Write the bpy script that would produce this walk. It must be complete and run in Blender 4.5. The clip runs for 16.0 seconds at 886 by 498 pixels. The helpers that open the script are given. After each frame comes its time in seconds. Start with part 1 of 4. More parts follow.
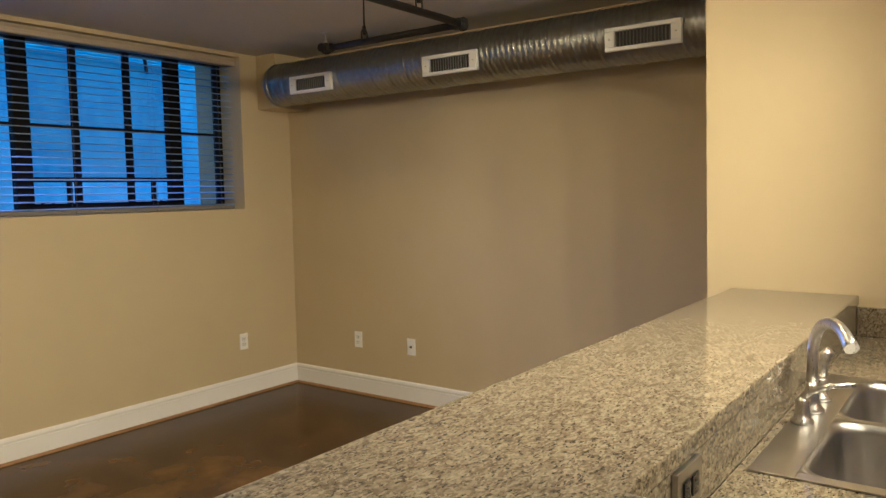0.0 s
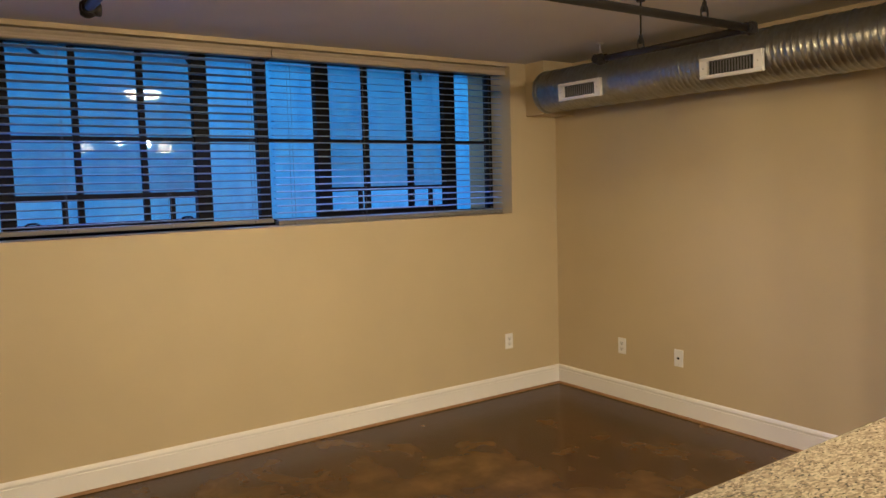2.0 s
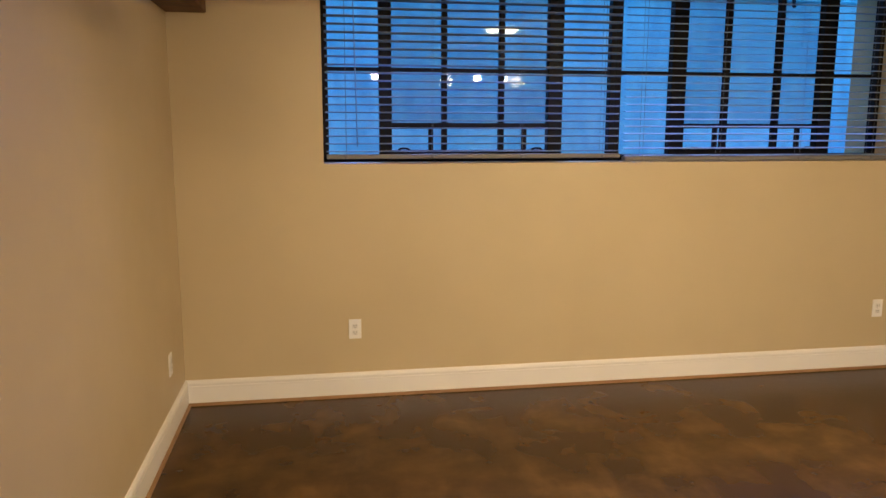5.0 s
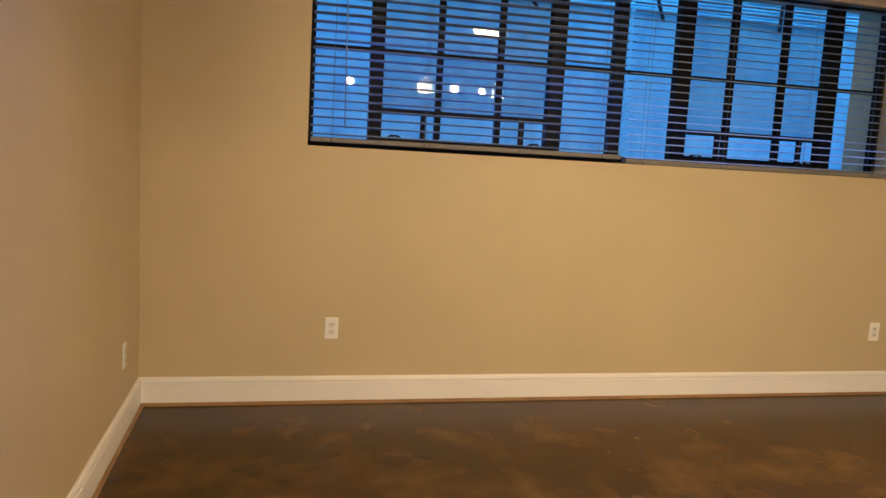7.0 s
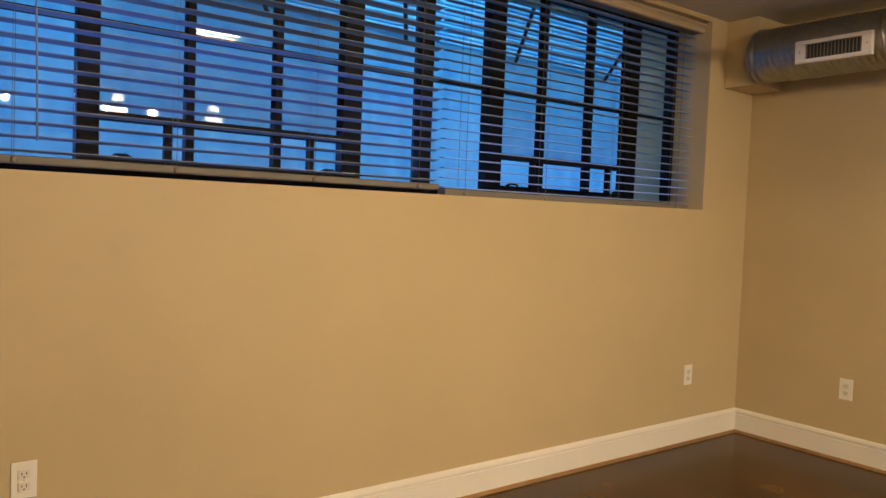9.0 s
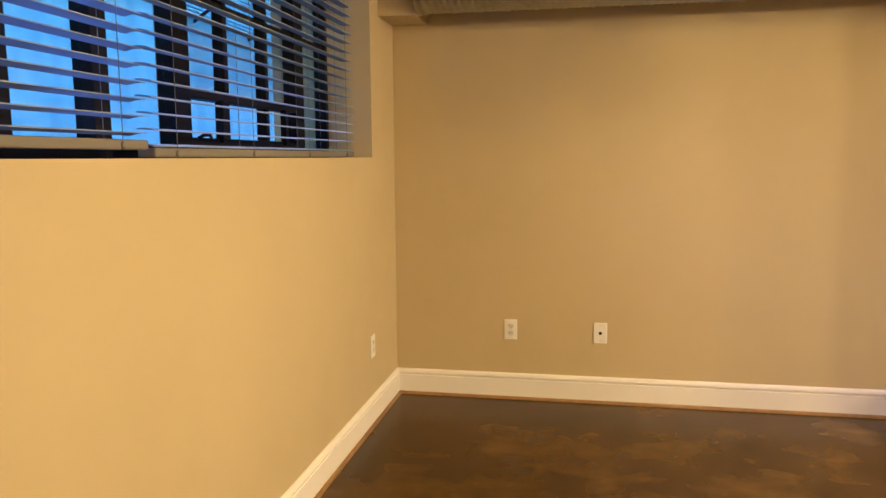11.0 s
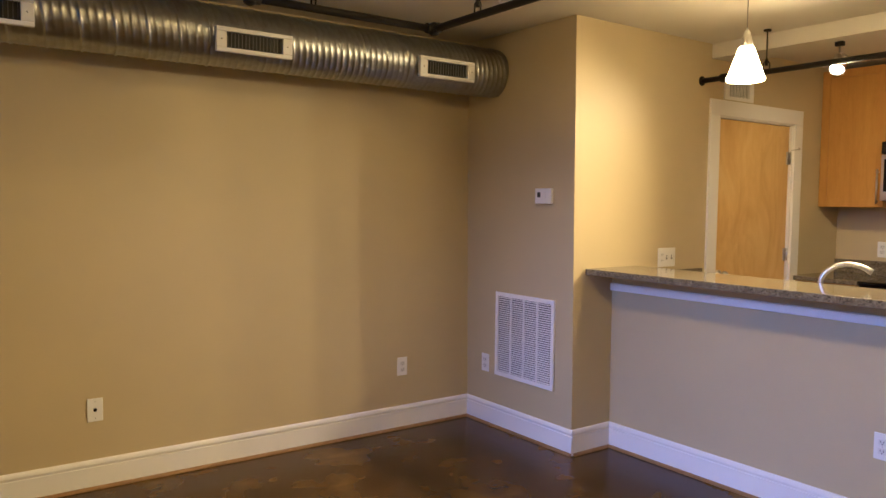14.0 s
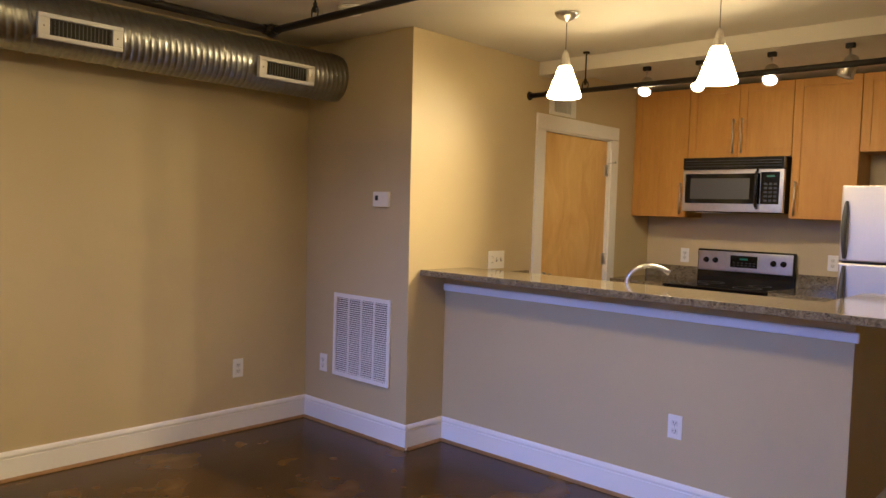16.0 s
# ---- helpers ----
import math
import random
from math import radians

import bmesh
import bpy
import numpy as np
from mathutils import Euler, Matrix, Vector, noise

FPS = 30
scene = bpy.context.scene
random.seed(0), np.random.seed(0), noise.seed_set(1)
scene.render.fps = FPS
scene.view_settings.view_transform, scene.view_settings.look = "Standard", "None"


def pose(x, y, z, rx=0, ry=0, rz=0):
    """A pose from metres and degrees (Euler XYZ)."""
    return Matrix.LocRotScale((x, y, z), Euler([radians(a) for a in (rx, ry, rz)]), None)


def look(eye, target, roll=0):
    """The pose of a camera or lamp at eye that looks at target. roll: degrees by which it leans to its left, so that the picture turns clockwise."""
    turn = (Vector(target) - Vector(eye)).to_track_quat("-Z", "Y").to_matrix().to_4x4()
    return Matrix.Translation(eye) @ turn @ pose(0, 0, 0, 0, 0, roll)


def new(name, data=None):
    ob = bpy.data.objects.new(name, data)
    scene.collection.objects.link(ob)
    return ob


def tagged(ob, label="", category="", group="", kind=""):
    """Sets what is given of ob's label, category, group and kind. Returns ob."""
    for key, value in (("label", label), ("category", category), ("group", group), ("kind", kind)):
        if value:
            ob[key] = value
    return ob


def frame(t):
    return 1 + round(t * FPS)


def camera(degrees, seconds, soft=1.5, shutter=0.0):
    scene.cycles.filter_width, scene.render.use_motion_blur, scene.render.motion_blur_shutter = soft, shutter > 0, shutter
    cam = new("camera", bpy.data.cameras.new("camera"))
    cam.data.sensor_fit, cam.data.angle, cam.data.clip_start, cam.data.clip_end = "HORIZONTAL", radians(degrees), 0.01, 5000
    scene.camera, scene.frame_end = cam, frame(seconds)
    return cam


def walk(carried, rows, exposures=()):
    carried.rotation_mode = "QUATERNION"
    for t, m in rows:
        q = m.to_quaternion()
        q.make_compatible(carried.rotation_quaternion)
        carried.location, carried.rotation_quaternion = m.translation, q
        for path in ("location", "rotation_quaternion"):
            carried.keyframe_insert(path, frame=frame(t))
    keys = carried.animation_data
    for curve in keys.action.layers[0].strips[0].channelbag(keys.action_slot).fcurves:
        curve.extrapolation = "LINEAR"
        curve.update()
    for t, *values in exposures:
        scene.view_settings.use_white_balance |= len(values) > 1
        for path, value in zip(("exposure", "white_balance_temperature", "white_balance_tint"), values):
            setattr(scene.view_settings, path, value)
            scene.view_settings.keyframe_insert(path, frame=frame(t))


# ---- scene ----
cam = camera(61.1, 16.0)
PATH = [
    (0, (-3.989, -4.382, 1.464), (-2.384, -3.199, 1.311), -1.1),
    (0.5, (-4.036, -4.358, 1.522), (-2.534, -3.046, 1.372), -1.2),
    (1, (-4.051, -4.343, 1.566), (-2.658, -2.918, 1.401), -1.4),
    (1.5, (-4.066, -4.343, 1.589), (-2.8, -2.805, 1.411), -1.5),
    (2, (-4.077, -4.331, 1.596), (-2.946, -2.69, 1.424), -1.6),
    (2.5, (-4.065, -4.328, 1.613), (-3.067, -2.604, 1.437), -1.8),
    (3, (-4.091, -4.313, 1.612), (-3.223, -2.52, 1.433), -1.8),
    (3.5, (-4.093, -4.313, 1.607), (-3.364, -2.461, 1.414), -1.6),
    (4, (-4.106, -4.308, 1.609), (-3.52, -2.409, 1.383), -1.2),
    (4.5, (-4.109, -4.286, 1.588), (-3.665, -2.355, 1.317), -0.6),
    (5, (-4.11, -4.273, 1.569), (-3.787, -2.326, 1.249), 0.1),
    (5.2, (-4.115, -4.263, 1.574), (-3.828, -2.314, 1.232), 0.6),
    (7.5, (-4.256, -3.711, 1.293), (-3.721, -1.793, 1.1), 4.0),
    (8, (-4.283, -3.397, 1.264), (-3.598, -1.524, 1.121), 3.6),
    (8.2, (-4.31, -3.258, 1.238), (-3.539, -1.417, 1.119), 3.3),
    (10.5, (-4.182, -1.353, 1.381), (-2.322, -0.645, 1.186), 0.5),
    (11, (-4.144, -1.066, 1.362), (-2.193, -0.694, 1.12), -0.4),
    (11.5, (-4.009, -0.808, 1.363), (-2.032, -0.82, 1.063), -0.9),
    (12, (-3.916, -0.637, 1.361), (-1.963, -0.974, 1.093), -1.3),
    (12.5, (-3.824, -0.434, 1.367), (-1.978, -1.166, 1.134), -1.8),
    (13, (-3.831, -0.437, 1.398), (-2.086, -1.39, 1.186), -1.7),
    (13.5, (-3.89, -0.439, 1.421), (-2.208, -1.508, 1.257), -0.6),
    (14, (-3.968, -0.422, 1.442), (-2.345, -1.584, 1.315), 0.6),
    (14.5, (-4.025, -0.36, 1.442), (-2.465, -1.608, 1.351), 1.3),
    (15, (-4.045, -0.357, 1.463), (-2.552, -1.685, 1.385), 1.6),
    (15.5, (-4.065, -0.37, 1.435), (-2.643, -1.775, 1.36), 1.8),
    (16, (-4.094, -0.387, 1.419), (-2.738, -1.853, 1.318), 1.8),
]
EXPOSURES = [(0.0, 0.59, 4050, 14), (1.0, 0.68, 4180, 15), (2.5, 0.73, 4400, 19), (4.0, 0.87, 4490, 21), (7.5, 0.79, 4560, 22), (8.2, 0.69, 4540, 22), (10.5, 1.24, 4950, 17),
             (12.0, 1.44, 4950, 17), (13.0, 1.18, 4760, 13), (14.5, 0.71, 4610, 13), (16.0, 0.62, 4610, 13)]
walk(cam, [(t, look(eye, target, roll)) for t, eye, target, roll in PATH], EXPOSURES)

# ---------------------------------------------------------------- light
WARM = (1.0, 0.59, 0.165)
world = bpy.data.worlds.new("dusk_sky")
scene.world = world
world.use_nodes = True
wn = world.node_tree
sky = wn.nodes.new("ShaderNodeTexSky")
sky.sky_type = "NISHITA"
sky.sun_disc = False
sky.sun_elevation = radians(22.5)
sky.sun_rotation = radians(0)
sky.ozone_density = 4.0
wn.nodes["Background"].inputs["Strength"].default_value = 0.15
wn.links.new(sky.outputs[0], wn.nodes["Background"].inputs["Color"])

sun = new("sun", bpy.data.lights.new("sun", "SUN"))
sun.data.energy = 5.0
sun.data.angle = radians(14)
sun.data.color = (1.0, 0.97, 0.95)
sun.matrix_world = look((-2.2, 20.0, 8.9), (-2.2, 0.0, 0.6))


def lamp(name, kind, place, target, watts, **more):
    data = bpy.data.lights.new(name, kind)
    data.energy, data.color = watts, (1.0, 0.645, 0.235)
    for key, value in more.items():
        if key == "radius":
            data.shadow_soft_size = value
        elif key == "cone":
            data.spot_size, data.spot_blend = radians(value), 1.0
    ob = new(name, data)
    ob.matrix_world = look(place, target)
    return ob


daylight = bpy.data.lights.new("window_daylight", "AREA")
daylight.shape, daylight.size, daylight.size_y = "RECTANGLE", 3.5, 1.0
daylight.energy, daylight.color, daylight.spread = 13.0, (0.44, 0.52, 1.0), radians(66)
new("window_daylight", daylight).matrix_world = look((-2.265, 0.03, 1.90), (-2.5, -3.0, 0.1))


# ---------------------------------------------------------------- materials
def material(name, colour, rough=0.5, metal=0.0, spec=0.5, coat=0.0):
    m = bpy.data.materials.new(name)
    m.use_nodes = True
    b = m.node_tree.nodes["Principled BSDF"]
    b.inputs["Base Color"].default_value = (*colour, 1)
    b.inputs["Roughness"].default_value = rough
    b.inputs["Metallic"].default_value = metal
    b.inputs["Specular IOR Level"].default_value = spec
    b.inputs["Coat Weight"].default_value = coat
    return m, m.node_tree, b


def coords(nt, scale=(1, 1, 1), kind="Object"):
    tc = nt.nodes.new("ShaderNodeTexCoord")
    mp = nt.nodes.new("ShaderNodeMapping")
    mp.inputs["Scale"].default_value = scale
    nt.links.new(tc.outputs[kind], mp.inputs["Vector"])
    return mp.outputs[0]


def noise_tex(nt, vec, scale, detail=4.0, rough=0.55, distort=0.0):
    n = nt.nodes.new("ShaderNodeTexNoise")
    n.inputs["Scale"].default_value = scale
    n.inputs["Detail"].default_value = detail
    n.inputs["Roughness"].default_value = rough
    n.inputs["Distortion"].default_value = distort
    nt.links.new(vec, n.inputs["Vector"])
    return n.outputs[0]


def ramp(nt, fac, stops, constant=False):
    r = nt.nodes.new("ShaderNodeValToRGB")
    if constant:
        r.color_ramp.interpolation = "CONSTANT"
    els = r.color_ramp.elements
    while len(els) < len(stops):
        els.new(0.5)
    for e, (p, c) in zip(els, stops):
        e.position, e.color = p, (*c, 1)
    nt.links.new(fac, r.inputs[0])
    return r.outputs[0]


def mixed(nt, fac, a, b, mode="MIX"):
    n = nt.nodes.new("ShaderNodeMix")
    n.data_type, n.blend_type = "RGBA", mode
    for sock, v in ((n.inputs[0], fac), (n.inputs[6], a), (n.inputs[7], b)):
        if isinstance(v, (int, float)):
            sock.default_value = v
        elif isinstance(v, tuple):
            sock.default_value = (*v, 1)
        else:
            nt.links.new(v, sock)
    return n.outputs[2]


def spread(nt, fac, lo, hi):
    n = nt.nodes.new("ShaderNodeMapRange")
    n.inputs["To Min"].default_value, n.inputs["To Max"].default_value = lo, hi
    nt.links.new(fac, n.inputs[0])
    return n.outputs[0]


def bump(nt, b, height, strength, dist=0.002):
    n = nt.nodes.new("ShaderNodeBump")
    n.inputs["Strength"].default_value, n.inputs["Distance"].default_value = strength, dist
    nt.links.new(height, n.inputs["Height"])
    nt.links.new(n.outputs[0], b.inputs["Normal"])


def paint(name, colour, rough=0.6, grain=0.25, vary=0.05, spec=0.3):
    m, nt, b = material(name, colour, rough, spec=spec)
    v = coords(nt)
    big = noise_tex(nt, v, 1.3, 3)
    dark = tuple(c * (1 - vary) for c in colour)
    light = tuple(min(1, c * (1 + vary)) for c in colour)
    nt.links.new(ramp(nt, big, [(0.3, dark), (0.7, light)]), b.inputs["Base Color"])
    nt.links.new(spread(nt, noise_tex(nt, v, 6, 3), rough - 0.08, rough + 0.08), b.inputs["Roughness"])
    bump(nt, b, noise_tex(nt, v, 260, 2), grain, 0.001)
    return m


WALL = paint("tan_wall_paint", (0.55, 0.455, 0.254), 0.5, 0.3, 0.04, spec=0.4)
CEIL = paint("ceiling_paint", (0.62, 0.58, 0.50), 0.7, 0.3, 0.03)
WHITE = paint("white_trim_paint", (0.84, 0.815, 0.77), 0.4, 0.08, 0.03)
PLATE = material("white_plastic", (0.85, 0.835, 0.79), 0.35)[0]
FACE = material("ivory_receptacle", (0.75, 0.735, 0.69), 0.4)[0]
SLOT = material("dark_slot", (0.03, 0.03, 0.03), 0.6)[0]
# grey slats with the sky's blue light put into their colour
BLIND = paint("sky_tinted_slat_grey", (0.28, 0.35, 0.46), 0.75, 0.05, 0.03, spec=0.1)
RAIL = paint("blind_rail_grey", (0.20, 0.19, 0.175), 0.5, 0.05, 0.05)
VALANCE = paint("cream_valance", (0.44, 0.37, 0.26), 0.3, 0.05, 0.05)
CORD = material("blind_cord", (0.16, 0.16, 0.15), 0.8)[0]
BLACK_METAL = paint("black_window_steel", (0.007, 0.007, 0.009), 0.6, 0.1, 0.2, spec=0.15)
BLACK_PIPE = paint("black_pipe_paint", (0.014, 0.012, 0.011), 0.5, 0.2, 0.25, spec=0.2)


def make_floor():
    """Acid-stained concrete: brushed clouds of dark and rust brown under a glossy sealer."""
    m, nt, b = material("stained_concrete", (0.04, 0.018, 0.006), 0.2, spec=0.2)
    v = coords(nt)
    cloud = noise_tex(nt, coords(nt, (0.85, 1.2, 1.0)), 2.0, 5, 0.5, 0.25)
    swirl = noise_tex(nt, coords(nt, (1.3, 0.85, 1.0)), 4.2, 5, 0.52, 0.3)
    grit = noise_tex(nt, v, 38, 7, 0.75)
    rust = noise_tex(nt, v, 0.9, 4, 0.5)
    c1 = ramp(nt, cloud, [(0.28, (0.013, 0.0062, 0.0008)), (0.46, (0.047, 0.0235, 0.0026)), (0.58, (0.093, 0.0485, 0.0056)), (0.74, (0.185, 0.101, 0.0135))])
    c2 = ramp(nt, swirl, [(0.28, (0.020, 0.0090, 0.0015)), (0.50, (0.064, 0.030, 0.0048)), (0.72, (0.165, 0.084, 0.0145))])
    c = mixed(nt, 0.42, c1, c2)
    c = mixed(nt, ramp(nt, rust, [(0.42, (0, 0, 0)), (0.66, (0.32, 0.32, 0.32))]), c, (0.088, 0.035, 0.0056))
    c = mixed(nt, 0.10, c, ramp(nt, grit, [(0.32, (0.34, 0.33, 0.32)), (0.68, (0.66, 0.65, 0.64))]), "OVERLAY")
    nt.links.new(c, b.inputs["Base Color"])
    b.inputs["Roughness"].default_value = 0.26
    return m


FLOOR = make_floor()


def make_granite():
    """Polished beige granite: cream ground, tan grains and small elongated brown-black flecks."""
    m, nt, b = material("speckled_granite", (0.4, 0.34, 0.22), 0.08, spec=0.5)
    v = coords(nt)

    def grains(scale, squash, warp):
        tex = nt.nodes.new("ShaderNodeTexVoronoi")
        tex.inputs["Scale"].default_value = scale
        shift = nt.nodes.new("ShaderNodeTexNoise")
        shift.inputs["Scale"].default_value = scale * 0.35
        shift.inputs["Detail"].default_value = 4
        nt.links.new(v, shift.inputs["Vector"])
        nt.links.new(mixed(nt, warp, coords(nt, squash), shift.outputs[1], "LINEAR_LIGHT"), tex.inputs["Vector"])
        sep = nt.nodes.new("ShaderNodeSeparateColor")
        nt.links.new(tex.outputs["Color"], sep.inputs[0])
        return sep.outputs[0]

    ground = ramp(nt, grains(190, (0.7, 1.3, 1.0), 0.008), [(0.0, (0.105, 0.085, 0.052)), (0.22, (0.165, 0.137, 0.085)), (0.48, (0.225, 0.19, 0.12)), (0.80, (0.30, 0.26, 0.172))], True)
    fleck = ramp(nt, grains(210, (0.6, 1.5, 1.0), 0.010), [(0.0, (0.85, 0.85, 0.85)), (0.09, (0.45, 0.45, 0.45)), (0.20, (0, 0, 0))], True)
    patch = noise_tex(nt, v, 26, 6, 0.7)
    c = mixed(nt, 0.35, ground, ramp(nt, patch, [(0.36, (0.07, 0.06, 0.037)), (0.50, (0.215, 0.182, 0.112)), (0.68, (0.28, 0.245, 0.16))]))
    c = mixed(nt, fleck, c, (0.045, 0.034, 0.024))
    nt.links.new(c, b.inputs["Base Color"])
    nt.links.new(spread(nt, patch, 0.05, 0.13), b.inputs["Roughness"])
    return m


GRANITE = make_granite()


def make_wood(name, dark, mid, light, rough=0.4, axis=2, scale=1.0, figure=0.4):
    m, nt, b = material(name, mid, rough, spec=0.3)
    s = [9 * scale] * 3
    s[axis] = 0.8 * scale
    v = coords(nt, tuple(s))
    g = noise_tex(nt, v, 3.0, 6, 0.6, 0.6)
    fine = noise_tex(nt, v, 24, 4, 0.6)
    c = ramp(nt, g, [(0.25, dark), (0.5, mid), (0.75, light)])
    c = mixed(nt, 0.3, c, ramp(nt, fine, [(0.3, dark), (0.7, light)]))
    info = nt.nodes.new("ShaderNodeObjectInfo")
    c = mixed(nt, spread(nt, info.outputs["Random"], 0.0, 0.2), c, dark)
    cloud = noise_tex(nt, coords(nt, (2.2, 2.2, 0.9)), 2.0, 4, 0.6, 1.0)
    c = mixed(nt, figure, c, ramp(nt, cloud, [(0.35, dark), (0.55, mid), (0.72, light)]))
    nt.links.new(c, b.inputs["Base Color"])
    nt.links.new(spread(nt, fine, rough - 0.06, rough + 0.1), b.inputs["Roughness"])
    bump(nt, b, fine, 0.06, 0.001)
    return m


CABINET = make_wood("maple_cabinet", (0.42, 0.195, 0.024), (0.54, 0.28, 0.036), (0.62, 0.34, 0.05), 0.45, 2, 1.0, 0.3)
DOORWOOD = make_wood("birch_door_veneer", (0.58, 0.33, 0.08), (0.74, 0.49, 0.15), (0.82, 0.60, 0.23), 0.4, 2, 0.7, 0.6)
BEAMWOOD = make_wood("stained_beam_wood", (0.045, 0.018, 0.006), (0.12, 0.05, 0.015), (0.20, 0.09, 0.03), 0.5, 1, 0.8, 0.5)
SHOE = make_wood("shoe_mould_wood", (0.17, 0.09, 0.03), (0.30, 0.18, 0.065), (0.40, 0.26, 0.10), 0.45, 0, 1.0, 0.3)


def make_metal(name, colour, rough, streak=(1, 1, 1), vary=0.1, patch=0.0):
    m, nt, b = material(name, colour, rough, 1.0)
    v = coords(nt, streak)
    n = noise_tex(nt, v, 30, 4, 0.6)
    lo, hi = tuple(c * (1 - vary) for c in colour), tuple(min(1, c * (1 + vary)) for c in colour)
    c = ramp(nt, n, [(0.3, lo), (0.7, hi)])
    if patch:
        sp = nt.nodes.new("ShaderNodeTexVoronoi")
        sp.inputs["Scale"].default_value = 45
        nt.links.new(coords(nt), sp.inputs["Vector"])
        sc = nt.nodes.new("ShaderNodeSeparateColor")
        nt.links.new(sp.outputs["Color"], sc.inputs[0])
        c = mixed(nt, patch, c, ramp(nt, sc.outputs[0], [(0.0, lo), (1.0, hi)]))
    nt.links.new(c, b.inputs["Base Color"])
    nt.links.new(spread(nt, n, rough - 0.07, rough + 0.09), b.inputs["Roughness"])
    return m


GALV = make_metal("galvanised_duct", (0.36, 0.37, 0.36), 0.33, (1, 1, 1), 0.14, 0.4)
STEEL = make_metal("brushed_stainless", (0.55, 0.54, 0.52), 0.3, (1, 30, 1), 0.08)
SINK_STEEL = make_metal("sink_stainless", (0.42, 0.41, 0.39), 0.3, (0.4, 0.4, 0.4), 0.03)
PULL = make_metal("brushed_pull_bar", (0.78, 0.75, 0.70), 0.38, (8, 8, 1), 0.05)
NICKEL = make_metal("brushed_nickel", (0.6, 0.58, 0.55), 0.28, (8, 8, 1), 0.08)
BLACK_GLOSS = material("black_gloss_plastic", (0.01, 0.01, 0.011), 0.12)[0]
BLACK_GLASS = material("black_oven_glass", (0.006, 0.006, 0.007), 0.05)[0]
GREY_PLASTIC = material("grey_fridge_side", (0.07, 0.07, 0.075), 0.45)[0]
KEY_BLACK = material("dull_black_key", (0.025, 0.025, 0.027), 0.4)[0]
FRIDGE_STEEL = make_metal("fridge_stainless", (0.62, 0.585, 0.53), 0.42, (30, 1, 1), 0.05)
GREEN_LED = material("green_display", (0.0, 0.05, 0.02), 0.4)[0]
bs = GREEN_LED.node_tree.nodes["Principled BSDF"]
bs.inputs["Emission Color"].default_value, bs.inputs["Emission Strength"].default_value = (0.2, 0.9, 0.35, 1), 0.035


def make_glow(name, colour, strength):
    m, nt, b = material(name, (0.85, 0.82, 0.75), 0.3)
    b.inputs["Emission Color"].default_value, b.inputs["Emission Strength"].default_value = (*colour, 1), strength
    return m


SHADE_GLOW = make_glow("lit_opal_glass", (1.0, 0.60, 0.18), 21.0)
SPOT_GLOW = make_glow("lit_spot_lens", (1.0, 0.62, 0.28), 60.0)
DOME_GLOW = make_glow("lit_ceiling_bowl", (1.0, 0.59, 0.165), 74.0)


def make_glass():
    m, nt, b = material("window_glass", (0.9, 0.95, 1.0), 0.0)
    tr = nt.nodes.new("ShaderNodeBsdfTransparent")
    tr.inputs[0].default_value = (0.93, 0.95, 0.95, 1)
    gl = nt.nodes.new("ShaderNodeBsdfGlossy")
    gl.inputs["Roughness"].default_value = 0.01
    lw = nt.nodes.new("ShaderNodeLayerWeight")
    lw.inputs["Blend"].default_value = 0.5
    pw = nt.nodes.new("ShaderNodeMath")
    pw.operation = "POWER"
    pw.inputs[1].default_value = 5.0
    nt.links.new(lw.outputs["Facing"], pw.inputs[0])
    mx = nt.nodes.new("ShaderNodeMixShader")
    nt.links.new(spread(nt, pw.outputs[0], 0.026, 0.9), mx.inputs[0])
    nt.links.new(tr.outputs[0], mx.inputs[1])
    nt.links.new(gl.outputs[0], mx.inputs[2])
    nt.links.new(mx.outputs[0], nt.nodes["Material Output"].inputs[0])
    return m


GLASS = make_glass()


def make_screen():
    m, nt, b = material("insect_screen_mesh", (0.02, 0.02, 0.022), 0.7)
    tr = nt.nodes.new("ShaderNodeBsdfTransparent")
    mx = nt.nodes.new("ShaderNodeMixShader")
    mx.inputs[0].default_value = 0.16
    nt.links.new(tr.outputs[0], mx.inputs[1])
    nt.links.new(b.outputs[0], mx.inputs[2])
    nt.links.new(mx.outputs[0], nt.nodes["Material Output"].inputs[0])
    return m


SCREEN = make_screen()


def make_concrete():
    m, nt, b = material("dusk_blue_concrete", (0.5, 0.5, 0.5), 0.85)
    v = coords(nt)
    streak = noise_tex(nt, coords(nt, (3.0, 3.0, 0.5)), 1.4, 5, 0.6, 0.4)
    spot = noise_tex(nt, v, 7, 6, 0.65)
    # the well's blue dusk light is put into the concrete colour
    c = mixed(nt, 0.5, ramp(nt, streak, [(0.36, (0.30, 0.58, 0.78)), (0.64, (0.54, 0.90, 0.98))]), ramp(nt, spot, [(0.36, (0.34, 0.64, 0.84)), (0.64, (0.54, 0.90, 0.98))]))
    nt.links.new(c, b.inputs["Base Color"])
    bump(nt, b, spot, 0.3, 0.01)
    return m


CONCRETE = make_concrete()


# ---------------------------------------------------------------- mesh helpers
def block(bm, x0, x1, y0, y1, z0, z1, bevel=0.0):
    """A box between two corners, its edges rounded by bevel."""
    m = Matrix.Translation(((x0 + x1) / 2, (y0 + y1) / 2, (z0 + z1) / 2)) @ Matrix.Diagonal((abs(x1 - x0), abs(y1 - y0), abs(z1 - z0), 1))
    made = bmesh.ops.create_cube(bm, size=1, matrix=m)["verts"]
    if bevel:
        edges = list({e for v in made for e in v.link_edges})
        bmesh.ops.bevel(bm, geom=edges, offset=bevel, segments=2, affect="EDGES", profile=0.6)
    return bm


